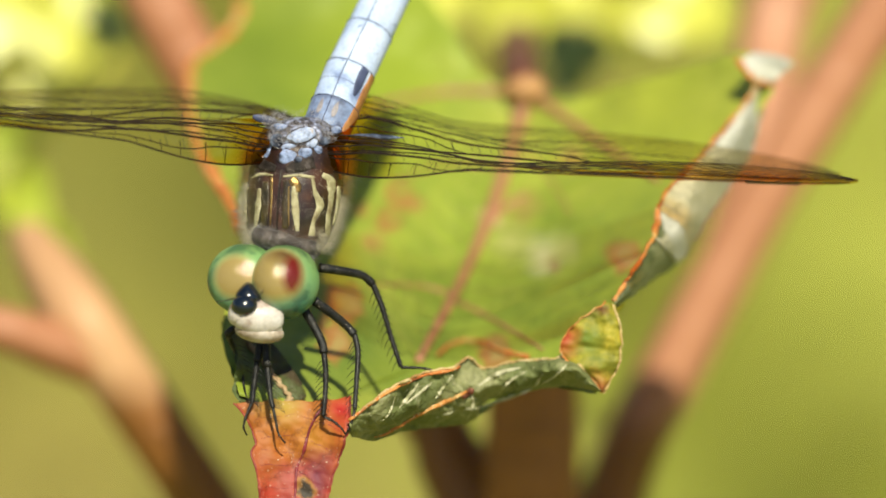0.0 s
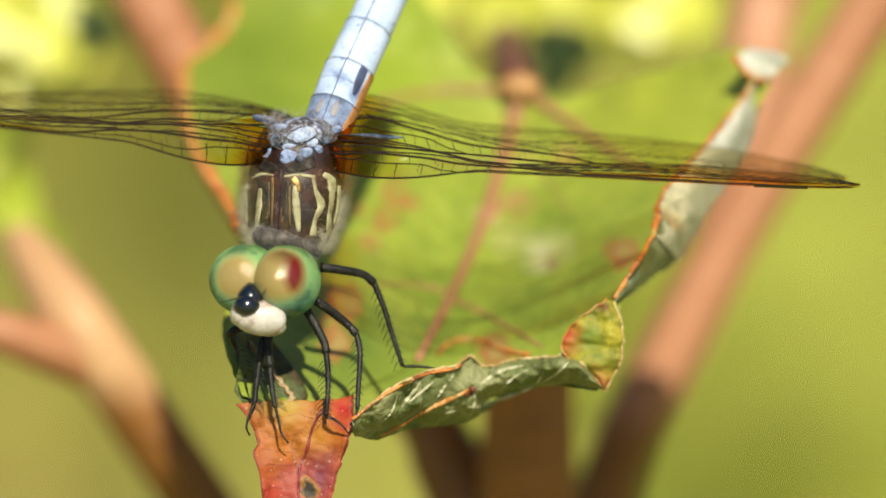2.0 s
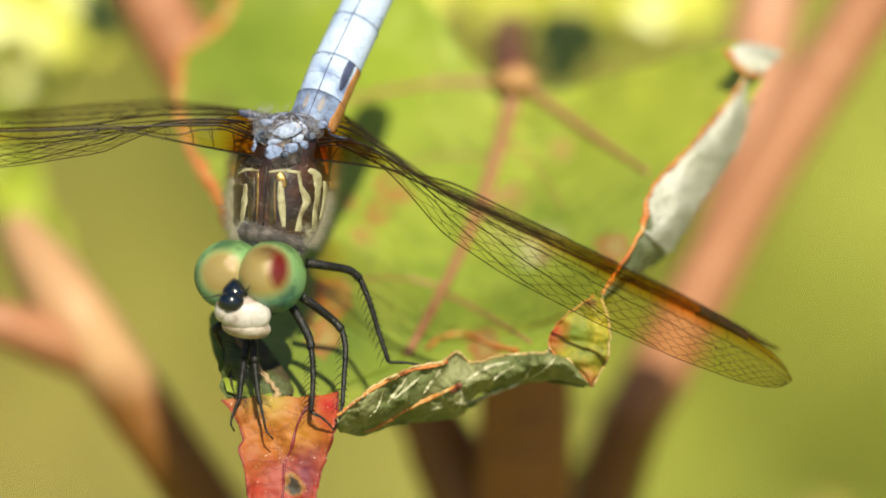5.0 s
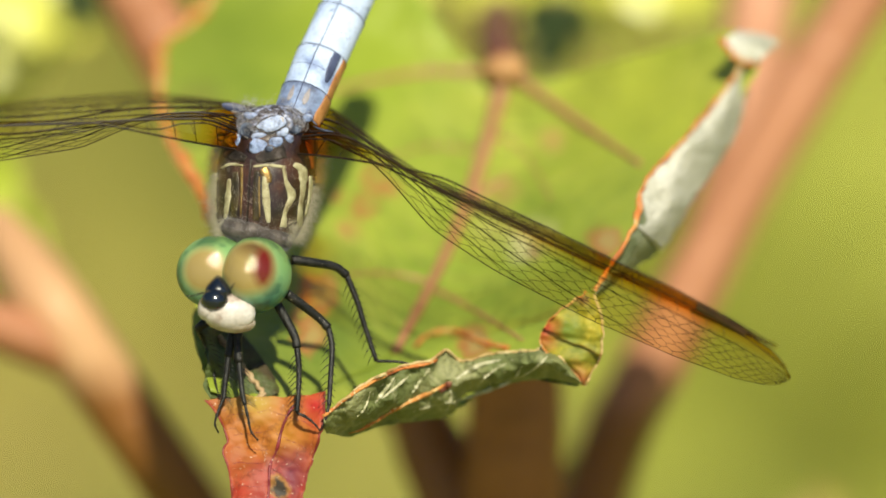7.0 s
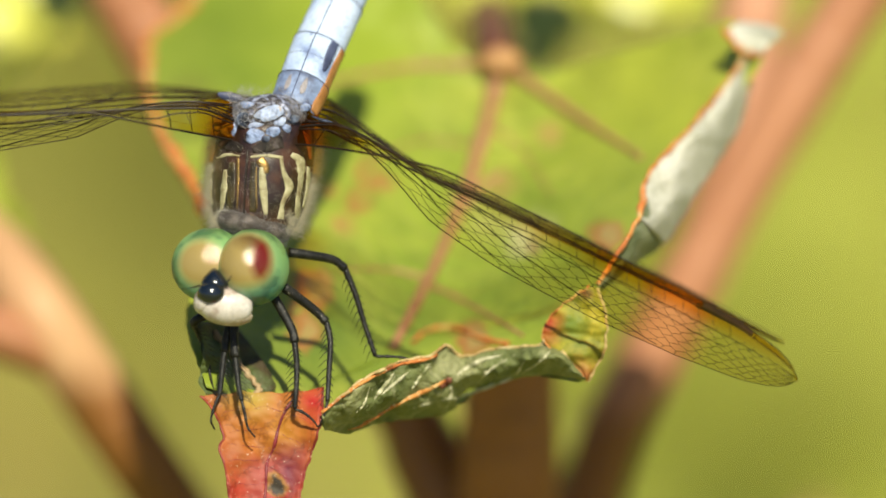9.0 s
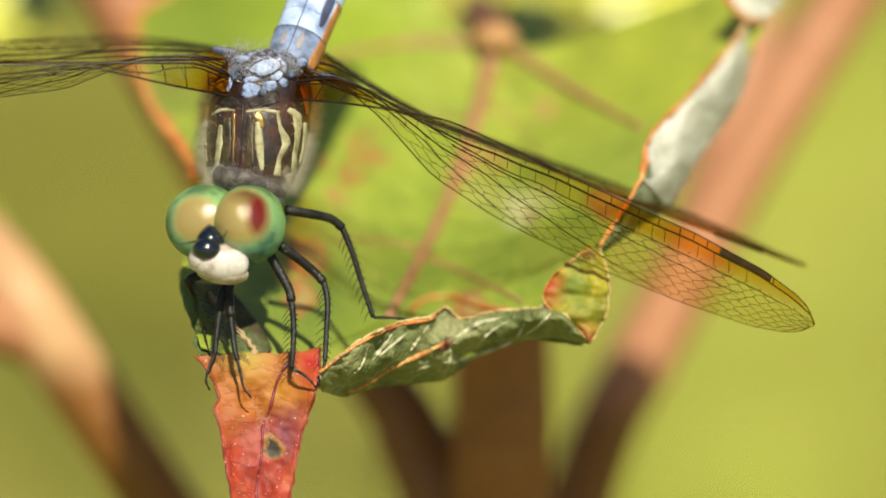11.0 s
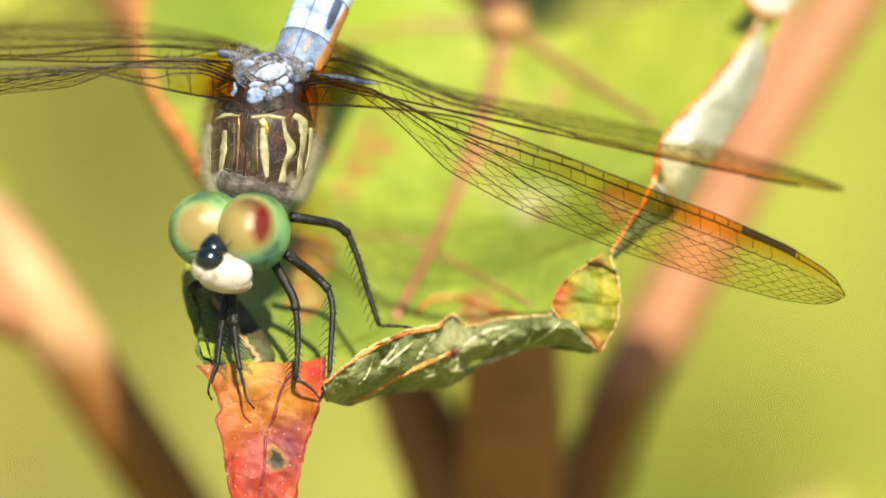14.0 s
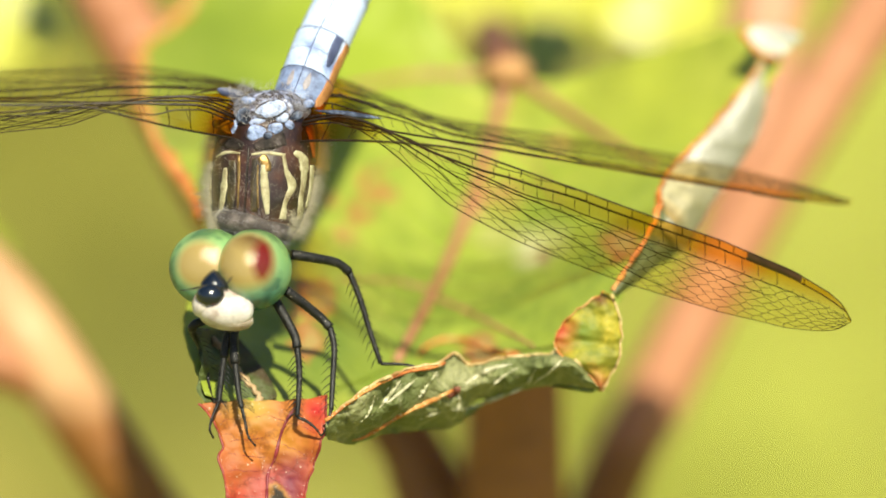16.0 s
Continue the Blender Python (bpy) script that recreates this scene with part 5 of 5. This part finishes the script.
LEGS = [  # hip, knee, ankle, foot on the grid with depths; last numbers: side of the spines
    ([(566, 474, 1.2), (600, 479, 1.6), (640, 487, 2.4), (660, 502, 2.7)], [(660, 502, 2.7), (677, 545, 2.8), (692, 595, 2.9), (710, 650, 2.9)], [(710, 650, 2.9), (742, 651, 2.8), (766, 655, 2.7), (773, 661, 2.75)], -1),
    ([(556, 532, 1.0), (585, 553, 1.4), (612, 575, 1.8), (628, 592, 1.8)], [(628, 592, 1.8), (634, 625, 1.4), (631, 680, 0.8), (628, 725, 0.2)], [(628, 725, 0.2), (624, 742, 0.1), (618, 758, 0.1), (612, 768, 0.2)], -1),
    ([(535, 540, 0.9), (552, 570, 0.8), (570, 605, 0.6), (574, 625, 0.5)], [(574, 625, 0.5), (577, 660, 0.4), (576, 700, 0.2), (573, 737, 0.1)], [(573, 737, 0.1), (590, 745, 0.0), (604, 757, 0.0), (612, 768, 0.2)], -1),
    ([(470, 560, 1.6), (466, 590, 1.2), (460, 615, 0.9), (456, 640, 0.8)], [(456, 640, 0.8), (452, 670, 0.7), (449, 695, 0.6), (447, 712, 0.5)], [(447, 712, 0.5), (438, 732, 0.3), (432, 755, 0.2), (438, 770, 0.4)], 1),
    ([(478, 560, 1.4), (474, 590, 1.0), (472, 615, 0.7), (474, 650, 0.5)], [(474, 650, 0.5), (477, 680, 0.3), (480, 705, 0.1), (484, 722, 0.0)], [(484, 722, 0.0), (489, 745, -0.1), (494, 768, -0.1), (506, 784, 0.0)], 1),
    ([(440, 560, 1.8), (425, 578, 1.6), (410, 585, 1.4), (404, 592, 1.6)], [(404, 592, 1.6), (408, 600, 2.2), (420, 625, 2.8), (430, 660, 2.4)], [(430, 660, 2.4), (432, 680, 2.2), (436, 700, 1.6), (440, 712, 1.2)], 1)]


def legs(fly):
    for femur, tibia, tarsus, sgn in LEGS:
        pts = spline([V(*q) for q in femur], 6)
        bm = bmesh.new()
        tube(bm, pts, [(0.275 - 0.06 * i / len(pts)) * MM * (1.12 if i > len(pts) - 4 else 1) for i in range(len(pts))], 12)
        leg = part("leg", bm, M_LEG, fly, "slim black spiny leg")
        pts = spline([V(*q) for q in tibia], 8)
        bm = bmesh.new()
        tube(bm, pts, [(0.175 - 0.05 * i / len(pts)) * MM for i in range(len(pts))], 10)
        part("shin", bm, M_LEG, leg)
        for k in range(2, len(pts) - 1, 2):
            way = (pts[k + 1] - pts[k]).normalized()
            for side in (sgn, -sgn):
                out = way.cross(AWAY).normalized() * side
                if out.dot(RIGHT) * sgn < 0 and side == sgn:
                    out = -out
                ln = (0.62 if side == sgn else 0.3) * MM
                b = bmesh.new()
                tube(b, [pts[k], pts[k] + (out + way * 0.75) * ln * 0.5, pts[k] + (out + way * 1.0) * ln], [0.035 * MM, 0.026 * MM, 0.006 * MM], 5)
                part("spine", b, M_LEG, leg)
        pts = spline([V(*q) for q in tarsus], 8)
        bm = bmesh.new()
        tube(bm, pts, [(0.09 + (0.025 if i % 6 == 5 else 0) - 0.002 * i) * MM for i in range(len(pts))], 8)
        part("foot", bm, M_LEG, leg)


# ---- wings ----
SPAN = 30.7


def chord(x, hind):
    """Front and back edge at a distance from the root, in millimetres."""
    s = x / SPAN
    if hind:
        front = np.interp(s, [0, 0.15, 0.3, 0.5, 0.75, 0.88, 0.95, 0.985, 1], [0.6, 1.1, 1.6, 2.0, 2.1, 1.75, 1.2, 0.6, 0])
        back = np.interp(s, [0, 0.03, 0.08, 0.13, 0.2, 0.3, 0.42, 0.6, 0.8, 0.92, 0.97, 1], [-1.0, -3.4, -5.6, -6.2, -6.2, -5.8, -5.3, -4.5, -3.3, -2.1, -1.2, -0.1])
    else:
        front = np.interp(s, [0, 0.15, 0.3, 0.5, 0.75, 0.88, 0.95, 0.985, 1], [0.8, 1.3, 1.9, 2.5, 2.85, 2.45, 1.7, 0.95, 0])
        back = np.interp(s, [0, 0.08, 0.14, 0.2, 0.3, 0.42, 0.62, 0.78, 0.9, 0.96, 0.99, 1], [-1.1, -1.4, -1.6, -2.1, -2.9, -3.6, -3.8, -3.35, -2.55, -1.7, -0.9, -0.1])
    return float(front), float(back)


def wing_point(x, f, hind, hand=1):
    """A place on the wing: f is 0 on the front edge and 1 on the back edge. The front is pleated, the root twisted."""
    a, b = chord(x, hind)
    y = a + (b - a) * f
    z = (0.16 + 0.16 * max(0, 1 - x / 12)) * math.sin(f * 26) * max(0, 1 - f * 1.6) * min(1, 0.3 + x / 4) + 0.22 * math.sin(x * 0.21) * f
    z -= hand * (1.1 if not hind else 0.35) * math.sin(math.pi * f) * max(0, 1 - x / 13) * min(1, 0.3 + x / 3)
    tw = hand * (1.66 * max(0.0, 1 - x / 9) ** 1.3 if not hind else (0.28 if hand > 0 else -0.2) * max(0.0, 1 - x / 9))
    y, z = y * math.cos(tw) - z * math.sin(tw), y * math.sin(tw) + z * math.cos(tw)
    if not hind:      # the blade bows forward over its inner third
        y += 2.0 * (x / 7) * math.exp(1 - x / 7) * (1 - x / SPAN)
    return Vector((x, y, z - 0.0002 * x * x)) * MM


def vein_path(hind, hand, line, r0, r1, bm, seg=5):
    pts = [wing_point(x, f, hind, hand) for x, f in line]
    loops = []
    for i, p in enumerate(pts):
        way = (pts[min(i + 1, len(pts) - 1)] - pts[max(i - 1, 0)])
        if way.length < 1e-9:
            return
        way.normalize()
        side = way.cross(Vector((0, 0, 1))).normalized()
        up = side.cross(way)
        r = (r0 + (r1 - r0) * i / max(1, len(pts) - 1)) * MM
        loops.append([p + side * (r * math.cos(2 * math.pi * k / seg)) + up * (r * math.sin(2 * math.pi * k / seg)) for k in range(seg)])
    rings(bm, loops)


def wing(name, fly, hind, root_at, hand):
    rnd = random.Random(3 if hind else 7)
    bm = bmesh.new()
    xs = [0.3 + (SPAN - 0.3) * i / 70 for i in range(71)]
    grid = [[wing_point(x, j / 16, hind, hand) for j in range(17)] for x in xs]
    vs = [[bm.verts.new(q) for q in row] for row in grid]
    for a, b in zip(vs, vs[1:]):
        for i in range(16):
            bm.faces.new((a[i], a[i + 1], b[i + 1], b[i]))
    me = bpy.data.meshes.new(name)
    for f in bm.faces:
        f.smooth = True
    bm.to_mesh(me)
    bm.free()
    me.materials.append(M_MEMBRANE)
    wg = tagged(new(name, me), "clear smoky wing with an amber root and black veins")
    wg.parent = fly
    wg.scale = (1, 1, 1)
    wg.matrix_basis = Matrix.Translation(root_at - fly.location)

    def sub(n, b, mat, label=""):
        m = bpy.data.meshes.new(n)
        b.to_mesh(m)
        b.free()
        m.materials.append(mat)
        o = new(n, m)
        o.parent = wg
        if label:
            tagged(o, label)
        return o
    # long veins: (start, end, share of the chord at root, mid and tip, thickness)
    mains = [(0.2, 1.0, 0.0, 0.0, 0.0, 0.062), (0.2, 0.5, 0.4, 0.07, 0.0, 0.045), (0.2, 0.985, 0.5, 0.12, 0.09, 0.075), (0.2, 0.93, 0.56, 0.27, 0.36, 0.042),
             (0.3, 0.86, 0.62, 0.37, 0.55, 0.036), (0.2, 0.74, 0.7, 0.54, 0.97, 0.046), (0.2, 0.5, 0.86, 0.7, 0.98, 0.04), (0.02, 1.0, 1.0, 1.0, 1.0, 0.036)]
    for s0, s1, f0, f1, f2, r in mains:
        b = bmesh.new()
        line = []
        for k in range(41):
            s = s0 + (s1 - s0) * k / 40 if s0 > 0.25 else 0.01 + (s1 - 0.01) * k / 40
            t = (s - 0.01) / (s1 - 0.01)
            f = f0 + (f1 - f0) * min(1, t * 2) if t < 0.5 else f1 + (f2 - f1) * (t - 0.5) * 2
            line.append((s * SPAN, min(1, f + 0.006 * math.sin(k * 1.3 + f0 * 20) * (0 < f < 0.99))))
        vein_path(hind, hand, line, r * 1.05, r * 0.45, b)
        sub("vein", b, M_VEIN)
    # cross veins along the front, and the net of cells behind
    b = bmesh.new()
    x = 1.6
    while x < 28:
        f1 = 0.11 if x < 15 else 0.09
        vein_path(hind, hand, [(x, 0.0), (x + 0.1, f1 if x > 12 else 0.4 - 0.026 * x)], 0.026, 0.024, b, 4)
        x += rnd.uniform(1.1, 1.7) if x < 22 else 0.8
    x = 3.0
    while x < 27:
        vein_path(hind, hand, [(x, 0.11), (x + 0.2, 0.28)], 0.019, 0.018, b, 4)
        x += rnd.uniform(0.7, 1.3)
    rows_n = 9
    fr = [0.27 + 0.73 * (i / rows_n) ** 0.95 for i in range(rows_n + 1)]
    at = [1.7]      # cells grow smaller towards the tip
    while at[-1] < SPAN - 0.5:
        at.append(at[-1] + (0.84 - 0.0165 * at[-1]))
    count = len(at) - 1
    jit = {}

    def node(i, j):
        if (i, j) not in jit:
            x = at[j] + rnd.uniform(-0.15, 0.15)
            amp = 0.3 * (fr[min(rows_n, i + 1)] - fr[max(0, i - 1)]) / 2
            f = fr[i] + (amp if (i + j) % 2 == 0 else -amp) * (0 if i in (0, rows_n) else 1) + rnd.uniform(-0.01, 0.01) * (i not in (0, rows_n))
            jit[i, j] = (min(SPAN - 0.2, x), min(1.0, f))
        return jit[i, j]
    for i in range(rows_n):
        for j in range(count):
            w = chord(node(i, j)[0], hind)
            narrow = (w[0] - w[1]) * (fr[1] - fr[0]) < 0.36 and w[0] - w[1] > 2.4 and j < 22
            if narrow and i % 2:
                continue
            if i:
                vein_path(hind, hand, [node(i, j), node(i, j + 1)], 0.0165, 0.0165, b, 4)
            if (i // 2 + j if narrow else i + j) % 2 == 0:
                vein_path(hind, hand, [node(i, j), node(min(rows_n, i + 2 if narrow else i + 1), j)], 0.016, 0.015, b, 4)
    sub("vein_net", b, M_VEIN, "fine black net of cross veins")
    b = bmesh.new()
    g = [[wing_point(x, f, hind, hand) + Vector((0, 0, s * 0.05 * MM)) for f in (0.0, 0.025, 0.05, 0.07)] for s in (1,) for x in np.linspace(SPAN * 0.80, SPAN * 0.90, 8)]
    v2 = [[b.verts.new(q) for q in row] for row in g]
    for r0, r1 in zip(v2, v2[1:]):
        for i in range(3):
            b.faces.new((r0[i], r0[i + 1], r1[i + 1], r1[i]))
    low = [[b.verts.new(q - Vector((0, 0, 0.1 * MM))) for q in row] for row in g]
    for r0, r1 in zip(low, low[1:]):
        for i in range(3):
            b.faces.new((r0[i], r1[i], r1[i + 1], r0[i + 1]))
    sub("wing_spot", b, M_STIGMA, "dark brown wing spot near the tip")
    if hind and hand > 0:
        b = bmesh.new()
        c = wing_point(2.3, 0.06, hind, hand) - Vector((0, 0, 0.5 * MM))
        loops = []
        for k in range(17):
            u = k / 8 - 1
            r = 0.22 * MM * max(0.02, (1 - u * u)) * (1 + 0.07 * math.sin(k * 1.7))
            loops.append([c + Vector((1.9 * MM * u, r * math.cos(t), -0.1 * MM * u + 0.75 * r * math.sin(t))) for t in [2 * math.pi * j / 14 for j in range(14)]])
        rings(b, loops)
        for f in b.faces:
            f.smooth = True
        sub("root_plate", b, M_SPINDLE, "blue-grey thickened wing root")
    return wg


def wing_pose(fly, root, tip, roll):
    """Wing root and tip as grid places; the sign of the tip's depth says to which side of the root it lies, the span how far.
    roll turns the front edge from up (0) towards the eye (90)."""
    a = V(*root)
    flat = Vector(((tip[0] - root[0]) / GRID, (tip[1] - root[1]) / GRID))
    deep = math.sqrt(max(0.0, SPAN ** 2 - flat.length_squared))
    b = V(tip[0], tip[1], root[2] + math.copysign(min(deep, 4.5 if tip[2] < 0 else 9.0), tip[2]))
    x = (b - a).normalized()
    up = (-AWAY).cross(x)
    if up.dot(UP) < 0:
        up = -up
    up.normalize()
    near = (-AWAY - x * (-AWAY).dot(x)).normalized()
    y = up * math.cos(radians(roll)) + near * math.sin(radians(roll))
    z = x.cross(y)
    m = Matrix((x, y, z)).transposed().to_4x4()
    m.translation = a - fly.location
    return m


def dragonfly():
    fly = empty("dragonfly", V(540, 330, 2.0))
    thorax(fly)
    abdomen(fly)
    hd, lip = head(fly)
    legs(fly)
    made = {"head": hd, "lip": lip}
    for key, nm, hind, root in [("rf", "forewing", False, (572, 274, 1.2)), ("rh", "hindwing", True, (588, 240, 1.2)), ("lf", "forewing", False, (484, 263, 1.2)), ("lh", "hindwing", True, (540, 224, 2.4))]:
        made[key] = wing(nm, fly, hind, V(*root), 1 if key[0] == "r" else -1)
        made[key + "_root"] = root
    tagged(fly, "pale blue dragonfly with green eyes perched on a leaf", "dragonfly")
    return fly, made


# ---- what moves ----
# seconds, tip across, tip down, tip depth, roll of the front edge
RIGHT_FORE = [(0, 1515, 325, -3, 97), (1.5, 1535, 330, -3, 97), (3.5, 1520, 366, -3, 97), (4.0, 1520, 358, -3, 97), (4.4, 1500, 385, -3, 94), (4.5, 1452, 515, -3.5, 64), (4.6, 1415, 661, -4, 58), (5, 1409, 684, -4, 55), (8, 1415, 683, -4, 55), (8.7, 1412, 698, -4, 55),
              (10.8, 1433, 676, -4, 55), (12.2, 1430, 660, -4, 55), (12.3, 1450, 574, -4, 57), (12.4, 1458, 570, -4, 58), (12.5, 1442, 593, -4, 58), (13, 1458, 601, -4, 57), (13.5, 1464, 601, -4, 56), (14, 1459, 607, -4, 56), (14.5, 1470, 585, -4, 55), (15, 1469, 597, -4, 55), (16, 1466, 592, -4, 55)]
RIGHT_HIND = [(0, 1490, 316, 3, 106), (1.5, 1505, 324, 3, 106), (3.5, 1495, 352, 3, 106), (4.0, 1480, 340, 3, 106), (4.4, 1470, 368, 3, 102), (4.5, 1430, 460, 3, 98), (4.6, 1376, 605, 3, 94), (5, 1372, 626, 3, 94), (8, 1372, 626, 3, 94), (8.7, 1376, 630, 3, 94),
              (10.8, 1407, 562, 3, 96), (12.2, 1410, 530, 3, 97), (12.3, 1414, 402, 3, 99), (12.4, 1414, 398, 3, 100), (12.5, 1405, 431, 3, 99), (13, 1440, 399, 3, 101), (13.5, 1452, 387, 3, 102), (14, 1441, 429, 3, 101), (14.5, 1447, 378, 3, 102), (15, 1423, 449, 3, 101), (16, 1444, 387, 3, 102)]
LEFT_FORE = [(0, -450, 150, -3, 100), (4.4, -450, 165, -3, 98), (4.6, -450, 275, -3, 72), (5, -450, 280, -3, 70), (8.7, -450, 285, -3, 70), (10.8, -450, 270, -3, 74), (12.5, -450, 255, -3, 76), (16, -450, 250, -3, 76)]
LEFT_HIND = [(0, -390, 165, 1, 105), (4.4, -390, 172, 1, 105), (4.6, -390, 228, 1, 101), (8.7, -390, 232, 1, 101), (10.8, -390, 200, 1, 103), (13.5, -390, 176, 1, 106), (16, -390, 185, 1, 106)]
# seconds, nod, tilt, turn of the head in degrees
HEAD = [(0, 0, 0, 0), (0.6, 0, 0, 0), (0.7, -5, 6, -24), (0.8, 0, 0, 0), (10.8, 0, 0, 0), (11.1, 0, 0, 0), (11.2, -6, 5, -26), (11.3, 0, 0, 0), (14.0, 0, 0, 0), (14.2, -3, 3, -8), (14.4, -4, 3, -11), (14.5, -2, 2, -5), (14.7, 0, 0, 0), (16, 0, 0, 0)]
# seconds, how far the chewing lip hangs down in millimetres
LIP = [(0, 0.4), (0.3, 0.3), (0.5, 0.05), (0.7, 0.35), (0.9, 0.05), (1.2, 0), (1.4, 0.4), (1.6, 0.4), (1.9, 0), (2.7, 0), (2.9, 0.4), (3.1, 0.4), (3.4, 0.05), (4.6, 0.05), (4.9, 0.4), (5.2, 0.3), (7.3, 0.1), (7.6, 0.1), (7.9, 0.4), (8.2, 0.35), (8.5, 0.05),
       (10.8, 0.05), (11.4, 0.3), (11.6, 0.25), (12, 0.05), (13.5, 0.1), (14.1, 0.1), (14.4, 0.4), (14.6, 0.15), (15, 0.05), (15.5, 0.1), (16, 0.1)]


def motions():
    fly, made = FLY
    for key, rows in (("rf", RIGHT_FORE), ("rh", RIGHT_HIND), ("lf", LEFT_FORE), ("lh", LEFT_HIND)):
        walk(made[key], [(t, wing_pose(fly, made[key + "_root"], (x, y, z), roll)) for t, x, y, z, roll in rows])
    at = HEAD_AT - fly.location
    walk(made["lip"], [(t, Matrix.Translation((UP * -1.0 + AWAY * 0.2) * d * MM)) for t, d in LIP])
    walk(made["head"], [(t, pose(*at, a, b, c)) for t, a, b, c in HEAD])


ground()
shrub()
far_leaves()
carrying_leaf()
FLY = dragonfly()
cam.data.dof.use_dof = True
cam.data.dof.focus_object = FLY[1]["head"]
cam.data.dof.aperture_fstop = 18
motions()
